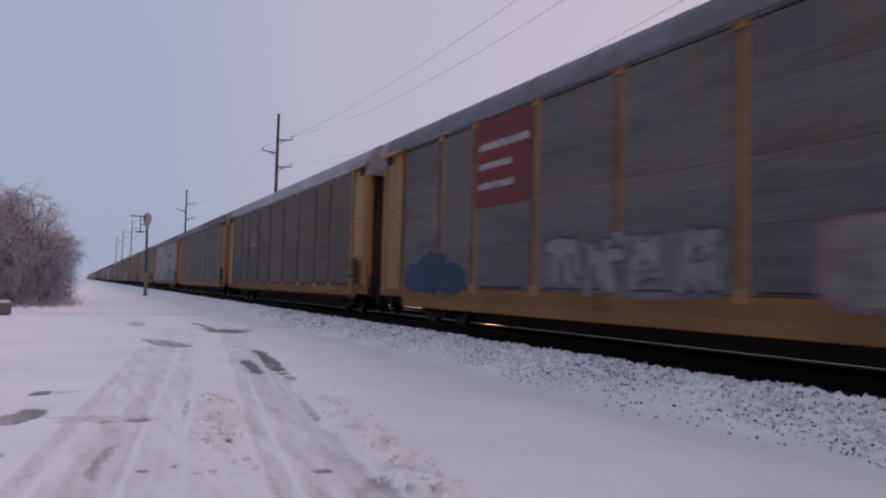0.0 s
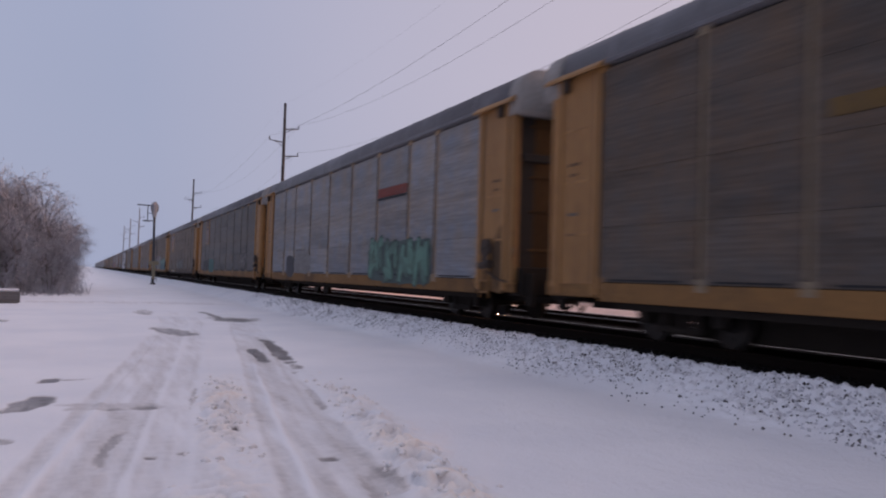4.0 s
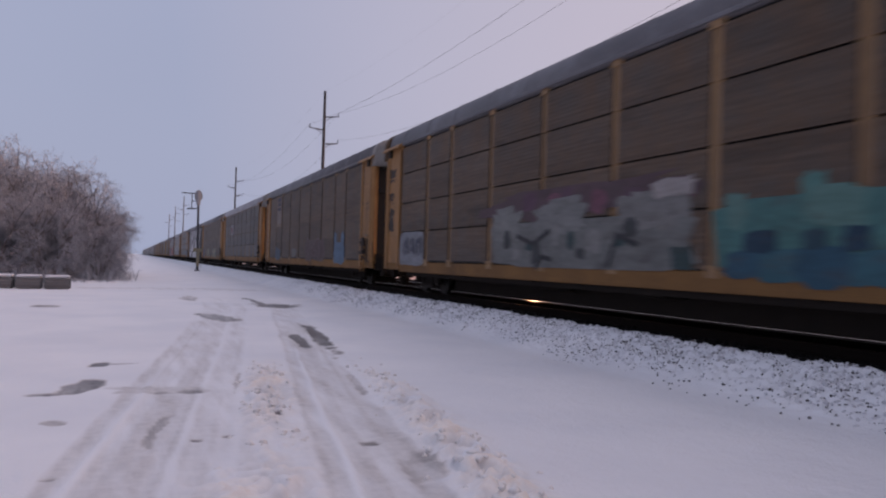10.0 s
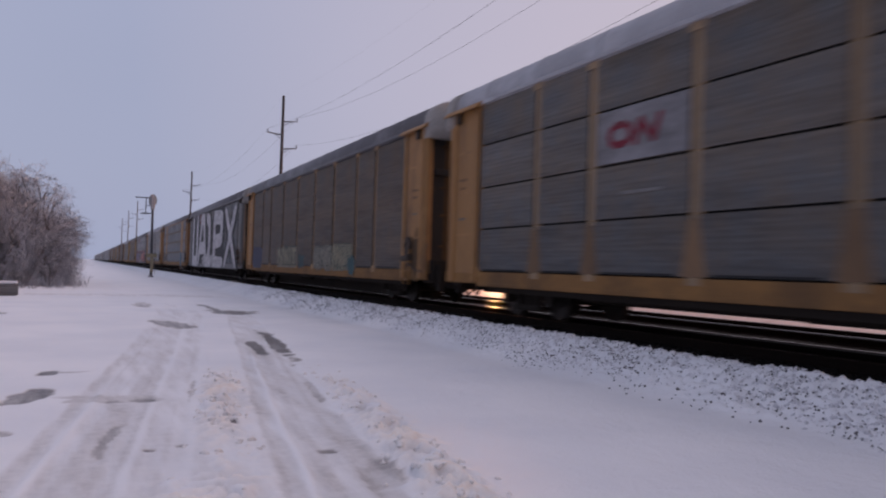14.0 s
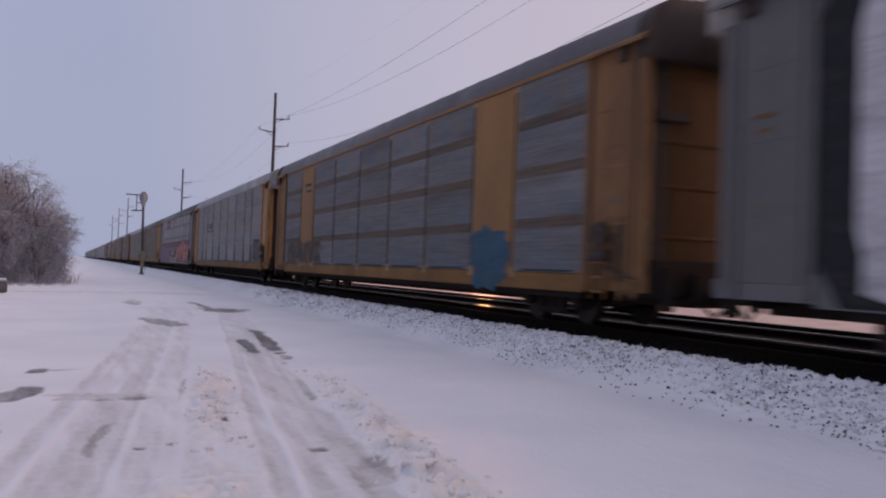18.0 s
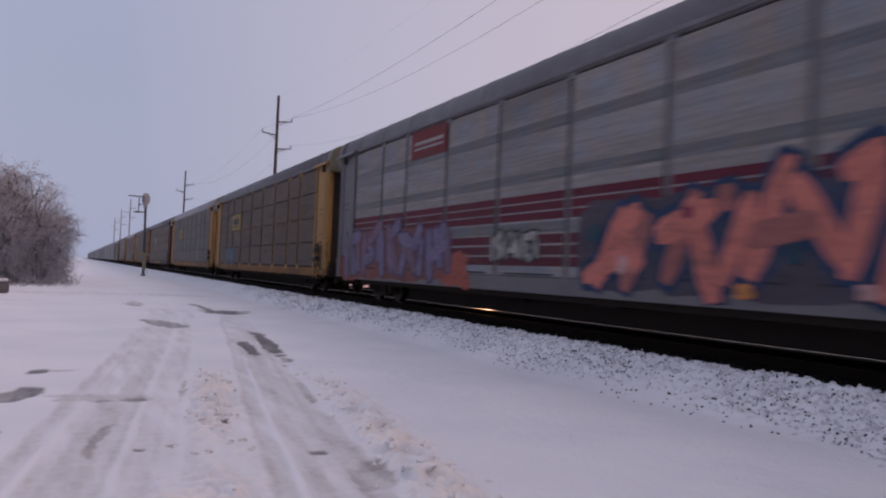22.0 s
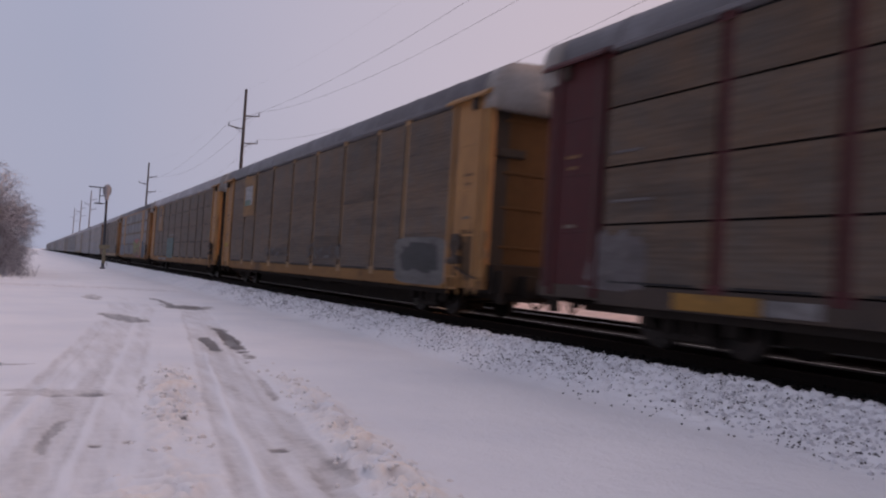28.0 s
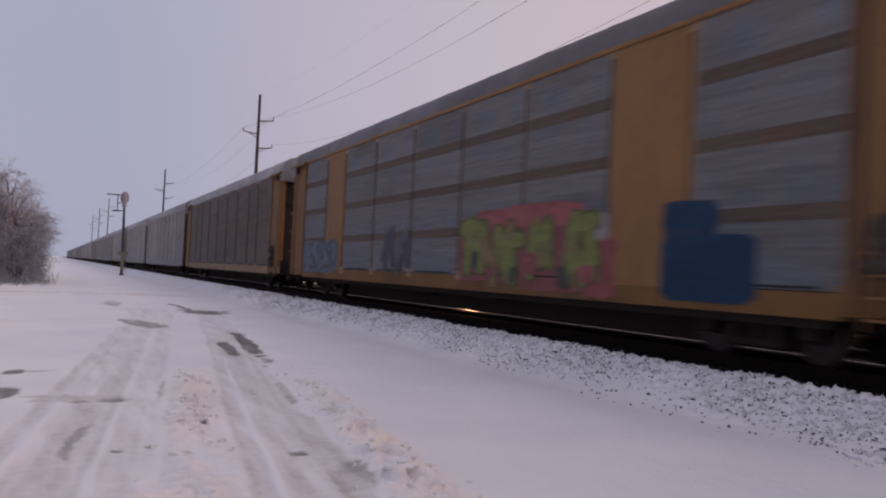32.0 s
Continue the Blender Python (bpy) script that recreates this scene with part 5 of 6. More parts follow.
                  strokes([[(5.78, 3.70), (5.30, 3.42), (4.78, 3.44), (4.72, 3.52), (5.06, 3.60), (4.96, 3.70), (4.56, 3.72)]], 0.15, BLACK, "bold black bent stroke"),
                  graffiti(3, -9.5, 1.15, 0.55, 1.05, (0.22, 0.22, 0.24), BLACK, 0.14, 7, (0.08, 0.08, 0.09), label="black and grey sprayed shapes"), board(-11.0, -9.6, 2.1, 2.3, (0.06, 0.05, 0.07))]),
    12: dict(door=RUST_BROWN, canopy=PALE_SILVER, paint=SILVER, panel=PANEL_LIGHT, roof=ROOF_DARK, bands=PANEL_BLUE, width=0.16, label=BASE % "silver sides, red stripes and coral sprayed shapes",
             art=[stripes(-11.4, 11.4, (2.25, 2.45, 2.65), 0.165, (0.165, 0.016, 0.036)), stripes(-1.9, 4.2, (1.27, 1.51, 1.75), 0.19, (0.15, 0.018, 0.036)), board(4.20, 6.55, 4.30, 5.12, RED, [(0.1, 0.9, 0.40, 0.52, WHITE), (0.1, 0.9, 0.62, 0.70, WHITE)]),
                  graffiti(5, 12.2, 0.80, 1.72, 1.5, LILAC, (0.13, 0.10, 0.19), 0.45, 6, (0.30, 0.11, 0.09), label="purple sprayed shapes"), patch(3.4, 1.15, 1.5, 0.9, (0.50, 0.13, 0.09), 21, 0.3, label="orange-red sprayed patch"), graffiti(3, 1.7, 1.35, 0.70, 0.68, WHITE, BLACK, 0.3, 3, label="white sprayed shapes"),
                  graffiti(5, -2.0, 0.82, 1.95, 1.72, CORAL, (0.025, 0.06, 0.14), 0.85, 12, (0.10, 0.085, 0.11), 0.26, "big coral sprayed shapes edged in dark blue"), daubs(-2.0, -11.2, 0.95, 2.2, 9, [(0.02, 0.085, 0.13), (0.80, 0.45, 0.42), (0.26, 0.03, 0.10), (0.85, 0.32, 0.10)], 0.34, 46, 0.022, "teal, magenta and orange sprayed daub"), patch(11.9, 1.1, 2.4, 0.8, (0.32, 0.09, 0.07), 14, 0.3)]),
    13: dict(canopy=OLIVE_END, paint=PALE_YELLOW, panel=PANEL_DARK, roof=ROOF_DARK, seams=1, label=BASE % "bright yellow posts, dark panels and yellow sign",
             art=[board(4.45, 7.10, 3.12, 4.12, (0.42, 0.29, 0.08), [(0.16, 0.40, 0.30, 0.68, (0.06, 0.05, 0.05)), (0.42, 0.60, 0.28, 0.66, (0.07, 0.05, 0.05)), (0.62, 0.78, 0.26, 0.64, (0.06, 0.05, 0.05)), (0.16, 0.80, 0.76, 0.82, (0.08, 0.06, 0.05))]),
                  graffiti(2, 8.8, 1.05, 1.3, 1.0, (0.15, 0.23, 0.31), (0.05, 0.06, 0.09), 0.34, 4, (0.11, 0.16, 0.21), label="light blue sprayed shapes"), board(0.4, 1.9, 2.86, 2.90, (0.26, 0.24, 0.23))]),
    14: dict(paint=PALE_YELLOW, panel=PANEL_GREY, roof=ROOF_SNOW, seams=1, flare=BROWN_POST, post=DULL_POST, label=BASE % "yellow posts, grey panels and small sign",
             art=[board(4.65, 7.05, 3.20, 4.05, (0.38, 0.24, 0.06), [(0.3, 0.7, 0.3, 0.7, (0.25, 0.08, 0.04))]), board(-5.6, -4.6, 2.75, 2.85, DUSTY_PINK)]),
    15: dict(low=0.30, paint=MAROON, panel=PANEL_DARK, roof=ROOF_DARK, seams=1, sill=RUST_BROWN, label=BASE % "maroon posts, dark panels and a maroon sign",
             art=[board(2.02, 4.67, 3.13, 4.13, (0.10, 0.02, 0.026), [(0.03, 0.48, 0.42, 0.56, WHITE), (0.0, 0.84, 0.68, 0.78, WHITE), (0.0, 0.84, 0.86, 0.95, WHITE), (0.74, 0.84, 0.30, 0.95, WHITE), (0.68, 0.98, 0.14, 0.24, WHITE), (0.90, 0.98, 0.14, 0.46, WHITE), (0.68, 0.76, 0.14, 0.46, WHITE)]),
                  graffiti(1, 11.9, 0.95, 1.5, 0.95, (0.20, 0.18, 0.18), None, 0.5, 3, (0.17, 0.15, 0.15), label="pale sprayed patch"), board(8.05, 9.65, 0.72, 0.98, (0.42, 0.22, 0.05)), board(7.15, 8.0, 0.74, 0.96, FADED_WHITE), board(-3.0, 5.2, 0.74, 0.98, (0.36, 0.19, 0.05)), board(10.5, 11.2, 3.31, 3.36, (0.2, 0.18, 0.18)), board(10.2, 11.2, 2.46, 2.51, (0.2, 0.18, 0.18))]),
    16: dict(width=0.21, paint=YELLOW, panel=PANEL_DARK, roof=ROOF_DARK, post=MID_POST, label=BASE % "yellow posts, dark panels and a white placard",
             art=[board(7.12, 9.15, 3.2, 5.08, (0.36, 0.19, 0.065)), board(7.55, 8.80, 3.70, 4.60, (0.48, 0.48, 0.48), [(0.0, 0.8, 0.72, 1.0, (0.20, 0.33, 0.27))], "white placard with a green foot", 0.012), graffiti(4, 5.2, 1.3, 1.0, 0.4, (0.115, 0.10, 0.096), None, 0.2, 3, label="faint grey sprayed shapes"), graffiti(4, -0.8, 1.3, 0.95, 0.45, (0.125, 0.11, 0.106), None, 0.2, 4, label="faint grey sprayed shapes"),
                  patch(-10.0, 1.35, 3.0, 1.2, (0.19, 0.182, 0.175), 5, 0.05, square=0.3, label="grey-white sprayed box"), patch(-10.0, 1.45, 2.0, 0.75, (0.07, 0.07, 0.07), 6, 0.2, 0.006), board(11.9, 12.8, 1.75, 1.95, GOLD)]),
    17: dict(width=0.19, paint=YELLOW, panel=PANEL_DARK, roof=ROOF_SNOW, seams=1, post=DULL_POST, label=BASE % "yellow posts, dark panels and teal sprayed box",
             art=[board(7.40, 9.45, 3.08, 5.06, (0.36, 0.19, 0.065)), shield_bars(8.5, 4.55, 0.85, 0.62), patch(8.5, 3.95, 0.8, 0.7, (0.38, 0.25, 0.17), 2, 0.04, 0.018, square=0.35), patch(2.95, 1.7, 2.9, 1.5, (0.11, 0.20, 0.195), 3, 0.05, square=0.3, label="dull teal sprayed box"),
                  board(1.3, 3.2, 2.62, 2.68, (0.30, 0.28, 0.27)), board(6.7, 8.2, 0.78, 0.96, FADED_WHITE), board(4.5, 6.4, 0.78, 0.96, FADED_WHITE), board(8.5, 8.9, 2.85, 2.93, DUSTY_PINK)]),
    18: dict(end=RUSTY_END, eave=ORANGE, paint=ORANGE, panel=PANEL_BLUE, roof=ROOF_DARK, bands=PANEL_DARK, plates=(1, 7), width=0.12, post=DULL_POST, label=BASE % "orange plates, grey panels and bright sprayed shapes",
             art=[patch(-9.2, 1.32, 1.85, 1.05, DARK_BLUE, 3, 0.05, square=0.25, label="dark blue sprayed blob"), patch(-8.85, 2.02, 1.1, 0.70, DARK_BLUE, 4, 0.05, 0.001, square=0.25, label="dark blue sprayed blob"),
                  graffiti(4, -1.6, 0.90, 1.32, 1.35, (0.27, 0.31, 0.095), (0.15, 0.16, 0.06), 0.35, 5, (0.36, 0.12, 0.12), label="lime sprayed shapes on a pink field"), daubs(-1.9, -6.6, 1.0, 2.1, 8, [(0.10, 0.10, 0.09), (0.40, 0.13, 0.13), (0.24, 0.25, 0.10)], 0.38, 47, 0.022, "dark, pink and green sprayed daub"), patch(-4.3, 2.35, 3.6, 0.5, (0.46, 0.14, 0.14), 8, 0.2, 0.004, label="pink sprayed top"), patch(-6.7, 1.35, 0.9, 1.2, (0.42, 0.12, 0.12), 9, 0.2), patch(-6.75, 2.05, 0.45, 0.5, (0.42, 0.36, 0.36), 10, 0.1, 0.006), graffiti(2, 11.3, 0.95, 1.9, 1.1, (0.20, 0.25, 0.32), (0.10, 0.11, 0.14), 0.5, 6, (0.17, 0.20, 0.25), label="pale blue sprayed shapes"), graffiti(2, 3.4, 0.9, 1.05, 1.2, (0.10, 0.10, 0.13), (0.22, 0.22, 0.24), 0.3, 8, label="dark sprayed shapes")]),
}
STYLES[19] = dict(paint=DULL_POST, panel=PANEL_BROWN, roof=ROOF_SNOW, end=RUSTY_END, label=BASE % "dull posts, brown panels and rusty ends")
# pale paint and frosted roofs put distance haze into these cars' colours
FAR_STYLES = [dict(paint=SILVER, panel=PANEL_BLUE, roof=ROOF_SNOW, label=BASE % "haze-pale silver posts and bluish panels"),
              dict(paint=PALE_POST, panel=PANEL_LIGHT, roof=ROOF_SNOW, label=BASE % "haze-pale posts and light grey panels"),
              dict(paint=SILVER, panel=PANEL_LIGHT, roof=ROOF_SNOW, label=BASE % "haze-pale silver posts and light grey panels"),
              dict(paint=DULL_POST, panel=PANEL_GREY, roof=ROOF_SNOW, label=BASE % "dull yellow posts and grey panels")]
# where the coupling behind each car stands at the start
GAPS = {-3: -33.0, -2: -4.9, -1: 23.04, 0: 50.4, 1: 78.3, 2: 105.91, 3: 133.34, 4: 161.59, 5: 188.94, 6: 217.37, 7: 245.42, 8: 272.8, 9: 301.26, 10: 328.55, 11: 357.21, 12: 384.69,
        13: 412.68, 14: 440.46, 15: 468.97, 16: 497.33, 17: 524.96, 18: 553.49}
for k in range(19, 44):
    GAPS[k] = GAPS[k - 1] + PITCH
CARS = []
# car -2 is never in view: added ahead to keep sun off the road
for k in range(-2, 44):
    middle = (GAPS[k - 1] + GAPS[k]) / 2 + 0.25
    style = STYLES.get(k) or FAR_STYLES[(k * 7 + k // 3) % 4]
    CARS.append((auto_carrier(k, middle, style), middle))


# ---- utility poles and their wires ----
POLE_X, POLE_STEP = 16.62, 69.9


def pole_shaft(bm):
    tube(bm, (0, 0, -0.5), (0, 0, 17.7), 0.21, 0.13, 10)
    return True


def pole_arm(bm):
    tube(bm, (0, 0, 0), (1.45, 0, 0.16), 0.07, 0.045, 8)
    tube(bm, (0.0, 0, -0.42), (0.85, 0, 0.08), 0.03, 0.03, 6)


def insulator(bm):
    for k in range(4):
        tube(bm, (1.40, 0, 0.12 + 0.10 * k), (1.40, 0, 0.18 + 0.10 * k), 0.075, 0.055, 8)


ARMS = ((1, 15.15), (-1, 13.85), (1, 12.5))
POLES = [1.9, 71.8, 141.7, 305.0, 372.0, 440.0]
for py in POLES:
    pole = thing("utility_pole", pose(POLE_X, py, ground_z(POLE_X, py)), "tall dark wooden utility pole with three side arms", "utility pole", "poles along the track")
    if py > 200:
        pole.scale = (1.35, 1.35, 1.35)
    # the far poles' wood is paled: distance haze put into the colour
    wood = HAZED_POLE if py > 200 else POLE_WOOD
    part("shaft", shared(("pole_shaft",), pole_shaft), wood, pole)
    for s, z in ARMS:
        a = part("arm", shared(("pole_arm",), pole_arm), wood, pole, "", pose(0, 0, z, 0, 0, 0 if s > 0 else 180))
        part("insulator", shared(("insulator",), insulator), SIGNAL_PAINT, a, "stacked insulator")


def span(x, z, y0, y1, sag, r):
    """One sagging wire as a single thin tube."""
    bm = bmesh.new()
    last = None
    for k in range(25):
        u = k / 24
        ring = [bm.verts.new((x + r * math.cos(a), y0 + (y1 - y0) * u, z - 4 * sag * u * (1 - u) + r * math.sin(a))) for a in (0.3, 2.4, 4.5)]
        if last:
            for i in range(3):
                bm.faces.new((last[i], last[(i + 1) % 3], ring[(i + 1) % 3], ring[i]))
        last = ring
    return bm


base_z = ground_z(POLE_X, 60)
for name, dx, z, r, sag in (("power_line", 1.40, 15.65, 0.0145, 2.2), ("power_line", -1.40, 14.35, 0.0145, 1.7), ("power_line", 1.40, 13.0, 0.013, 2.4), ("ground_wire", 0.0, 17.7, 0.004, 1.7)):
    wire = thing(name, pose(POLE_X, 0, base_z), "thin sagging overhead wire strung between poles", "overhead wire", "wires along the track")
    for a, b in zip([POLES[0] - POLE_STEP] + POLES, POLES[:3]):
        part("span", span(dx, z, a, b, sag, r if b < 60 else r * 0.6), WIRE, wire)


# ---- railway signal ----
signal = thing("railway_signal", pose(5.9, 80.5, ground_z(5.9, 80.5)), "grey railway signal mast with a frosted oval target", "railway signal")
bm = bmesh.new()
tube(bm, (0, 0, 0.1), (-0.12, 0, 8.0), 0.14, 0.11, 12)
part("mast", bm, SIGNAL_PAINT, signal)
bm = bmesh.new()
box(bm, -0.24, 0.24, -0.24, 0.24, -0.3, 0.16, 0.04)
part("foundation", bm, CONCRETE, signal, "snow-dusted concrete foot")
bm = bmesh.new()
pts = [(0.40 * math.sin(a), -0.62 * math.cos(a)) for a in [2 * math.pi * i / 24 for i in range(24)]]
fa = [bm.verts.new((x, -0.03, z)) for x, z in pts]
fb = [bm.verts.new((x, 0.03, z)) for x, z in pts]
bm.faces.new(fa), bm.faces.new(fb[::-1])
for i in range(24):
    bm.faces.new((fa[i], fb[i], fb[(i + 1) % 24], fa[(i + 1) % 24]))
target = part("target", bm, SIGNAL_BACK, signal, "oval frosted target", pose(-0.12, -0.12, 7.72))
bm = bmesh.new()
box(bm, -0.20, 0.20, -0.20, -0.03, -0.95, 0.42, 0.07)
part("lamp_case", bm, SIGNAL_BACK, target, "frosted back of the lamp case")
for z in (-0.3, 0.0, 0.3):
    bm = bmesh.new()
    tube(bm, (0, 0.05, z + 0.02), (0, 0.26, z), 0.12, 0.12, 10)
    part("hood", bm, BLACK_STEEL, target, "black lamp hood")
bm = bmesh.new()
box(bm, -1.75, 0.0, -0.04, 0.04, 7.92, 8.02, 0.01)
box(bm, -1.1, 0.0, -0.04, 0.04, 6.38, 6.46, 0.01)
box(bm, -0.78, -0.70, -0.04, 0.04, 6.46, 7.92, 0.01)
box(bm, -0.75, 0.0, -0.04, 0.04, 7.15, 7.22, 0.01)
box(bm, -1.2, -0.45, -0.3, 0.3, 6.34, 6.40, 0.01)
part("bracket", bm, BLACK_STEEL, signal, "dark bracket and service platform")
bm = bmesh.new()
box(bm, -0.48, 0.48, -0.16, -0.12, 1.98, 2.36, 0.01)
part("marker", bm, GOLD_PLATE, signal, "yellowish marker plate")
bm = bmesh.new()
box(bm, -0.13, 0.17, -0.2, -0.13, 0.55, 1.95, 0.01)
part("number_plate", bm, GOLD_PLATE, signal, "pale vertical plate")
bm = bmesh.new()
tube(bm, (0.35, 0.0, 0.3), (0.2, 0, 4.6), 0.02, 0.02, 6)
for k in range(14):
    tube(bm, (0.10, 0, 0.6 + 0.3 * k), (0.36, 0, 0.6 + 0.3 * k), 0.012, 0.012, 5)
part("ladder", bm, SIGNAL_PAINT, signal)


# ---- frosted scrub at the side of the road ----
TALL, WIDE = 7.0, 3.0


def scrub(seed):
    """A many-stemmed leafless tree with a dome of limbs, branches and short drooping twigs, 7 m tall and 6 m wide."""
    rs = np.random.RandomState(seed)
    stems, twigs = [], []

    def bent(into, p, q, r0, r1, bow, cuts):
        """A bowed branch from p to q; returns the points along it."""
        side = rs.normal(0, bow, 3)
        pts = [p + (q - p) * u + side * math.sin(math.pi * u) for u in np.linspace(0, 1, cuts + 1)]
        for k in range(cuts):
            into.append((pts[k], pts[k + 1], r0 + (r1 - r0) * k / cuts, r0 + (r1 - r0) * (k + 1) / cuts))
        return pts

    middle = np.array((0, 0, TALL * 0.42))
    forks = []
    for k in range(7):
        a = 2 * math.pi * k / 7 + rs.uniform(-0.3, 0.3)
        top = np.array((math.cos(a) * WIDE * rs.uniform(0.25, 0.5), math.sin(a) * WIDE * rs.uniform(0.25, 0.5), TALL * rs.uniform(0.34, 0.52)))
        forks += bent(stems, np.array((math.cos(a) * 0.3, math.sin(a) * 0.3, -0.2)), top, 0.09, 0.05, 0.12, 4)[2:]
    forks = np.array(forks)
    for k in range(84):
        # limb ends spread over a lumpy dome
        d = rs.normal(0, 1, 3)
        d /= np.linalg.norm(d)
        reach = rs.uniform(0.55, 0.93) * rs.uniform(0.9, 1.1)
        end = middle + d * np.array((WIDE, WIDE, TALL * 0.55)) * reach
        end[2] = max(end[2], 0.35)
        start = forks[np.argmin(((forks - end) ** 2).sum(1) + rs.rand(len(forks)) * 1.5)]
        limb = bent(stems, start, end, 0.04, 0.016, 0.18, 4)
        for p in (limb[2], limb[3], limb[3], limb[4], limb[4], limb[4]):
            e = (p - middle) / np.array((WIDE, WIDE, TALL * 0.5)) * 0.6 + rs.normal(0, 0.6, 3)
            e /= np.linalg.norm(e)
            branch = bent(twigs, p, p + e * rs.uniform(0.5, 1.05), 0.014, 0.008, 0.08, 3)
            for q in branch[1:] + branch[2:]:
                f = e * 0.7 + rs.normal(0, 0.65, 3) + np.array((0, 0, -0.25))
                f *= rs.uniform(0.28, 0.6) / np.linalg.norm(f)
                twig = bent(twigs, q, q + f, 0.009, 0.006, 0.05, 2)
                for t in twig[1:]:
                    g = f * 0.8 + rs.normal(0, 0.16, 3) + np.array((0, 0, -0.14))
                    twigs.append((t, t + g * rs.uniform(0.5, 0.9), 0.007, 0.004))
    return stems, twigs


def sticks_mesh(name, sticks, sides, thick=1.0):
    """Three- or five-sided tapered sticks in one mesh."""
    a = np.array([s[0] for s in sticks]); b = np.array([s[1] for s in sticks])
    ra = np.array([s[2] for s in sticks]) * thick; rb = np.array([s[3] for s in sticks]) * thick
    d = b - a
    d /= np.linalg.norm(d, axis=1)[:, None] + 1e-9
    ref = np.where(np.abs(d[:, 2:3]) > 0.9, np.array([[1.0, 0, 0]]), np.array([[0, 0, 1.0]]))
    u = np.cross(d, ref); u /= np.linalg.norm(u, axis=1)[:, None] + 1e-9
    w = np.cross(d, u)
    verts = []
    for p, r in ((a, ra), (b, rb)):
        for k in range(sides):
            t = 2 * math.pi * k / sides
            verts.append(p + (u * math.cos(t) + w * math.sin(t)) * r[:, None])
    verts = np.stack(verts, 1).reshape(-1, 3)
    n = len(sticks)
    base = np.arange(n)[:, None] * (2 * sides)
    faces = np.concatenate([base + np.array([[k, (k + 1) % sides, sides + (k + 1) % sides, sides + k]]) for k in range(sides)], 0)
    me = bpy.data.meshes.new(name)
    me.vertices.add(len(verts)); me.vertices.foreach_set("co", verts.astype(np.float32).ravel())
    me.loops.add(faces.size); me.loops.foreach_set("vertex_index", faces.astype(np.int32).ravel())
    me.polygons.add(len(faces)); me.polygons.foreach_set("loop_start", np.arange(0, faces.size, 4, dtype=np.int32))
    me.update(calc_edges=True)
    return me


KINDS = []
for seed in (4, 9, 15):
    st, tw = scrub(seed)
    KINDS.append((sticks_mesh("trunk", st, 6), sticks_mesh("crown", tw, 3, 1.45)))
# x, y, height, half width
SCRUB = [(-3.3, 50.0, 7.2, 2.9), (-5.8, 51.0, 8.2, 3.2), (-9.2, 50.0, 8.3, 3.5), (-12.6, 51.0, 8.0, 3.6), (-16.0, 52.0, 8.2, 3.8), (-2.0, 48.6, 3.6, 1.7), (-4.6, 47.4, 5.0, 2.5), (-7.4, 46.8, 5.8, 2.9), (-10.6, 47.0, 6.0, 3.0),
         (-13.8, 47.5, 6.4, 3.2), (-2.7, 55.0, 5.8, 2.6), (-5.4, 56.0, 7.6, 3.2), (-8.6, 56.0, 8.4, 3.5), (-2.3, 62.0, 5.2, 2.4), (-5.6, 64.0, 7.4, 3.2)]
for k, (sx, sy, tall, wide) in enumerate(SCRUB):
    tree = thing("scrub_tree", pose(sx, sy, ground_z(sx, sy), 0, 0, 137.5 * k % 360), "leafless frost-covered scrub tree with drooping brown twigs", "tree", "scrub beside the road")
    for nm, me, mt in (("trunk", KINDS[k % 3][0], BARK), ("crown", KINDS[k % 3][1], TWIG)):
        part(nm, me, mt, tree, "", Matrix.Diagonal((wide / WIDE, wide / WIDE, tall / TALL, 1)))


# ---- frosted weeds at the foot of the scrub ----
rs = np.random.RandomState(31)
weeds = []
for _ in range(2600):
    wy = rs.uniform(43.0, 56.0)
    wx = rs.uniform(-17.0, 0.2 - 0.9 * abs(wy - 49.0) * rs.rand())
    foot = np.array((wx, wy, 0.0))
    d = rs.normal(0, 0.5, 3) + np.array((0, 0, 1.0))
    tip = foot + d * rs.uniform(0.15, 0.55)
    weeds += [(foot, tip, 0.012, 0.009), (tip, tip + rs.normal(0, 0.15, 3) + np.array((0.05, 0, -0.08)), 0.009, 0.005)]
weed_mesh = sticks_mesh("frosted_weeds", weeds, 3)
weed_mesh.materials.append(TWIG)
tagged(new("frosted_weeds", weed_mesh), "low frost-covered weeds at the foot of the scrub", "weeds", kind="stuff")


# ---- concrete rolls in a row, capped with snow ----
def roll_body(bm):
    prof = [(-0.34, 0.0), (0.34, 0.0), (0.40, 0.12), (0.40, 0.40), (0.30, 0.54), (-0.30, 0.54), (-0.40, 0.40), (-0.40, 0.12)]
    a = [bm.verts.new((-0.5, x, z)) for x, z in prof]
    b = [bm.verts.new((0.5, x, z)) for x, z in prof]
    for i in range(8):
        bm.faces.new((a[i], b[i], b[(i + 1) % 8], a[(i + 1) % 8]))
    bm.faces.new(a), bm.faces.new(b[::-1])
    bmesh.ops.bevel(bm, geom=list(bm.edges), offset=0.07, segments=2, affect="EDGES")


def roll_snow(bm):
    box(bm, -0.47, 0.47, -0.33, 0.33, 0.50, 0.62, 0.055)


for k in range(5):
    bx = -3.0 - 1.07 * k
    block = thing("concrete_block", pose(bx, 35.3 + 0.12 * k, ground_z(bx, 35.3) - 0.03, 0, 0, 3 - 2 * (k % 3)), "worn rounded concrete block capped with snow", "concrete block", "blocks beside the road")
    part("block_body", shared(("roll_body",), roll_body), CONCRETE, block)
    part("snow_cap", shared(("roll_snow",), roll_snow), SNOW_CAP, block, "snow on top")


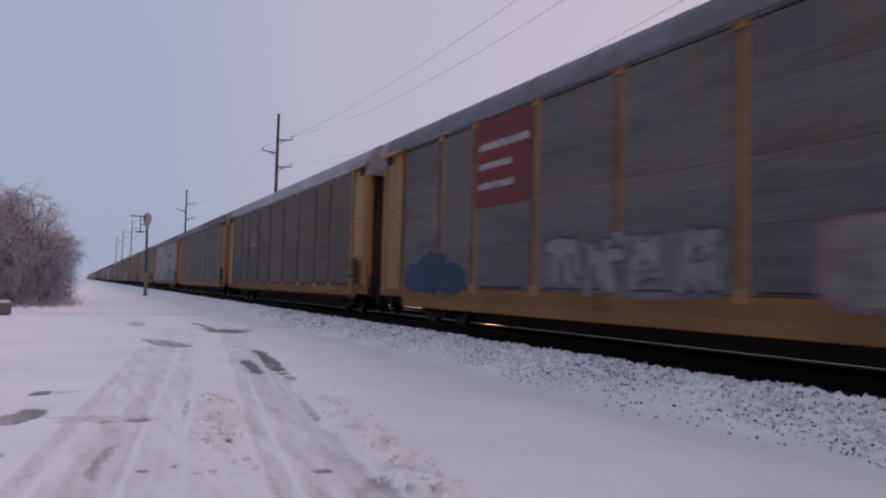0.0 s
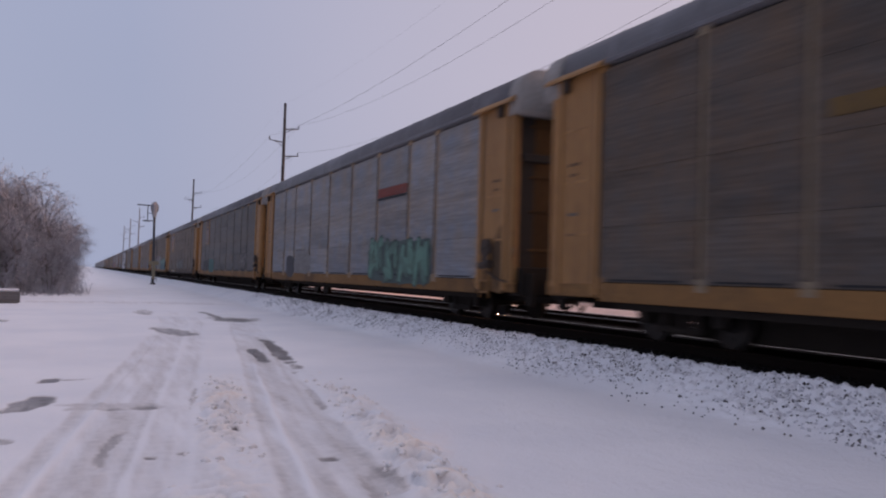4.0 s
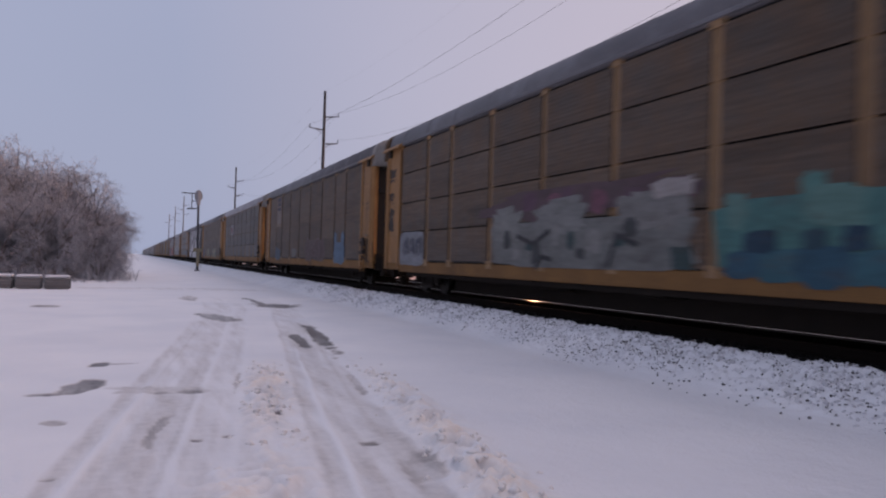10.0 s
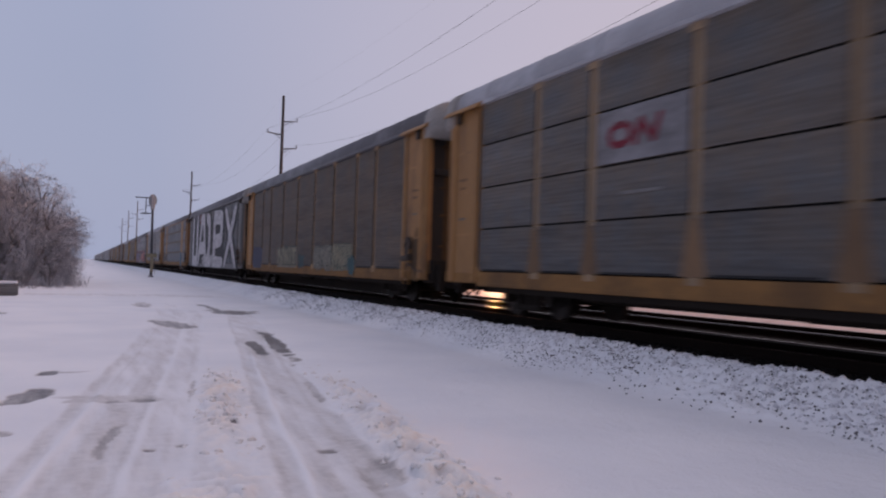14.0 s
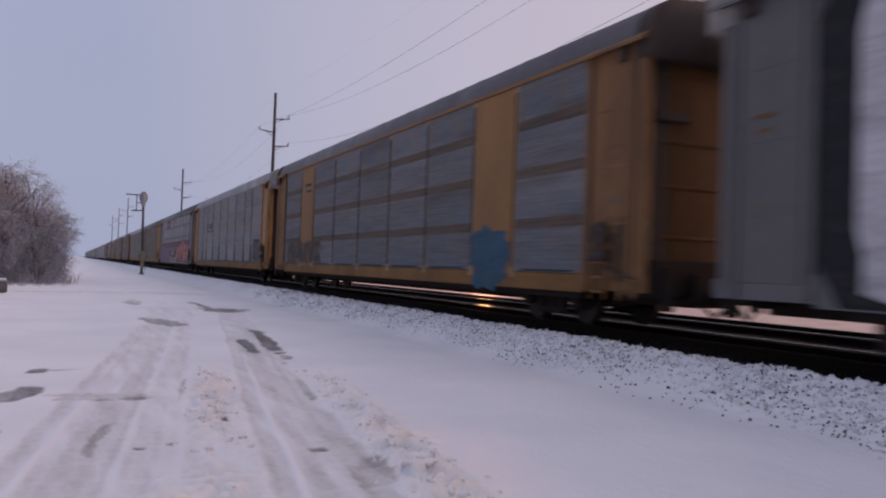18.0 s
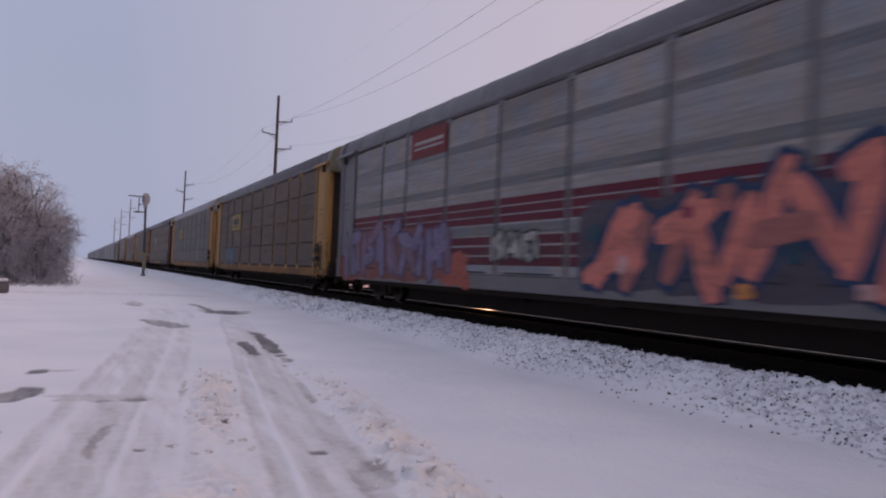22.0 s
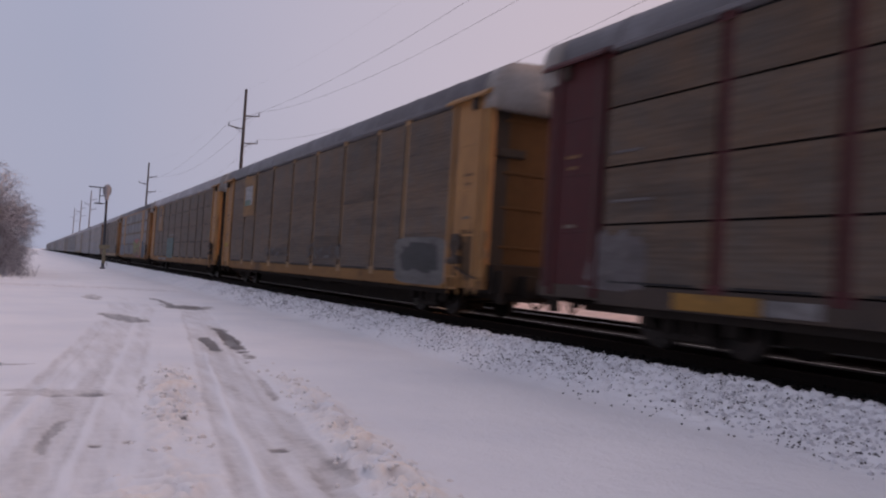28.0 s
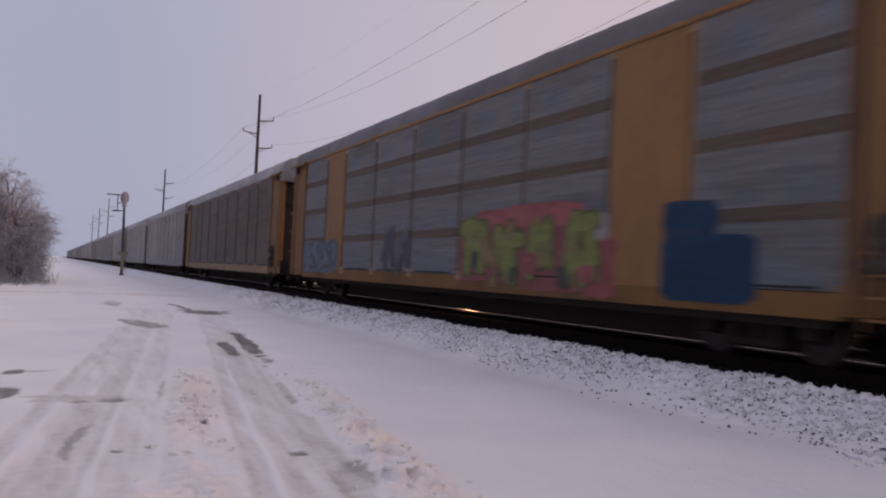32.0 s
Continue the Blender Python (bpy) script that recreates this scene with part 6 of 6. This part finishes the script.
# ---- ballast stones that show through the snow on the shoulder ----
def stones(name, count, x0, x1, y0, y1, seed, size, mat, label, power, sink=-0.2, keep=None):
    rs = np.random.RandomState(seed)
    px = rs.uniform(x0, x1, count)
    py = y0 + (y1 - y0) * rs.rand(count) ** power
    if keep:
        chosen = keep(px, py, rs.rand(count))
        px, py = px[chosen], py[chosen]
        count = len(px)
    pz = ground_fields(px, py)[0]
    ico = np.array([(0, 0, 1), (0.9, 0, 0.3), (0.28, 0.85, 0.35), (-0.72, 0.53, 0.3), (-0.72, -0.53, 0.35), (0.28, -0.85, 0.3), (0, 0, -0.8)])
    tri = np.array([(0, 1, 2), (0, 2, 3), (0, 3, 4), (0, 4, 5), (0, 5, 1), (6, 2, 1), (6, 3, 2), (6, 4, 3), (6, 5, 4), (6, 1, 5)])
    s = size * rs.uniform(0.55, 1.5, (count, 1, 1)) * rs.uniform(0.7, 1.3, (count, 1, 3))
    v = ico[None] * (1 + rs.normal(0, 0.14, (count, 7, 3))) * s
    a = rs.uniform(0, 6.28, count)
    c, q = np.cos(a)[:, None], np.sin(a)[:, None]
    v = np.stack([v[..., 0] * c - v[..., 1] * q, v[..., 0] * q + v[..., 1] * c, v[..., 2]], -1)
    v = v + np.stack([px, py, pz - size * sink], -1)[:, None, :]
    f = (tri[None] + 7 * np.arange(count)[:, None, None]).reshape(-1, 3)
    me = bpy.data.meshes.new(name)
    me.vertices.add(count * 7); me.vertices.foreach_set("co", v.astype(np.float32).ravel())
    me.loops.add(f.size); me.loops.foreach_set("vertex_index", f.astype(np.int32).ravel())
    me.polygons.add(len(f)); me.polygons.foreach_set("loop_start", np.arange(0, f.size, 3, dtype=np.int32))
    me.update(calc_edges=True)
    me.materials.append(mat)
    return tagged(new(name, me), label, "stones", kind="stuff")


def on_shoulder(px, py, chance):
    """Dense at the top of the shoulder, thinning to a ragged toe."""
    edge = px + (fractal(px, py, 1.6, 41) - 0.5) * 1.6
    return chance < smooth01(edge, 6.75, 7.9)


def in_clusters(px, py, chance):
    return chance < (0.45 + 0.55 * smooth01(py, 4.0, 9.0)) * (0.25 + 0.75 * smooth01(fractal(px, py, 0.8, 45), 0.40, 0.66)) * smooth01(px + (fractal(px, py, 1.6, 41) - 0.5) * 1.6, 6.8, 7.7)


def in_lumps(px, py, chance):
    off = px - road_middle(py)
    churned = np.exp(-((off - 0.42) / 0.24) ** 2) * smooth01(-py, -12.0, -9.5)
    edge = np.exp(-((off - 1.95) / 0.22) ** 2) * smooth01(-py, -13, -9)
    return chance < np.maximum(churned * smooth01(fractal(px, py, 0.5, 51), 0.42, 0.6), edge * smooth01(fractal(px, py, 0.4, 52), 0.38, 0.58))


stones("snowy_stones", 13000, 6.5, 8.5, 2.5, 40, 17, 0.027, SNOW_CAP, "snow-covered ballast stones on the shoulder", 1.7, 0.45, on_shoulder)
stones("ballast_stones", 15000, 6.6, 8.45, 2.5, 34, 7, 0.015, STONE, "dark ballast stones showing through the snow", 1.25, 0.0, in_clusters)
stones("toe_stones", 45, 6.65, 7.25, 5.2, 8.6, 27, 0.017, STONE, "loose dark stones at the foot of the shoulder", 1.0, -0.2)
stones("snow_chunks", 5500, 0.2, 4.6, 3.0, 12, 19, 0.031, CREAM_SNOW, "crumbled cream-coloured snow thrown up beside the wheel tracks", 1.3, 0.25, in_lumps)
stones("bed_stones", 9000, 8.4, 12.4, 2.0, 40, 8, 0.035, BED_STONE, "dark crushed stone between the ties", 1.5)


# ---- a warm yard lamp on the far side, whose light shows under the cars ----
yard = thing("yard_lamp", pose(31.0, 55.0, ground_z(31, 55)), "low yard lamp post with a warm light", "lamp")
bm = bmesh.new()
tube(bm, (0, 0, -0.2), (0, 0, 2.08), 0.06, 0.05, 8)
part("post", bm, SIGNAL_PAINT, yard)
bm = bmesh.new()
tube(bm, (0, 0, 2.08), (0, 0, 2.26), 0.12, 0.10, 12)
part("lamp_globe", bm, WARM_GLOBE, yard, "glowing warm globe")
bm = bmesh.new()
tube(bm, (0, 0, 2.265), (0, 0, 2.34), 0.16, 0.05, 12)
part("lamp_cap", bm, BLACK_STEEL, yard)
lamp_data = bpy.data.lights.new("yard_light", "SPOT")
lamp_data.energy, lamp_data.color, lamp_data.shadow_soft_size = 9000, (1.0, 0.46, 0.24), 0.2
lamp_data.spot_size, lamp_data.spot_blend = radians(177), 0.01
lamp = new("yard_light", lamp_data)
lamp.location = (31.0, 54.6, 2.55)


# ---- what moves: the cars roll past, and their wheels turn ----
def rolled(t):
    """Metres that the train has gone."""
    return 16.115 * t + 0.0063 * t * t


def motions():
    for car, y0 in CARS:
        walk(car, [(t, pose(TRACK_X, y0 - rolled(t), RAIL_Z)) for t in (0.0, 8.0, 16.0, 24.0, 32.0)])
    for w, y0, dy in WHEELS:
        times = [k / 30 for k in range(0, 961) if 2.0 < y0 - rolled(k / 30) < 34.0]
        if not times:
            continue
        rows, first = [], rolled(times[0]) / 0.445
        if times[0] > 0:
            rows.append((0.0, pose(0, dy, 0.445)))
        for t in times:
            rows.append((t, pose(0, dy, 0.445, math.degrees(rolled(t) / 0.445 - first) + 20)))
        if times[-1] < 32.0:
            rows.append((32.0, pose(0, dy, 0.445, math.degrees(rolled(times[-1]) / 0.445 - first) + 60)))
        walk(w, rows)


motions()
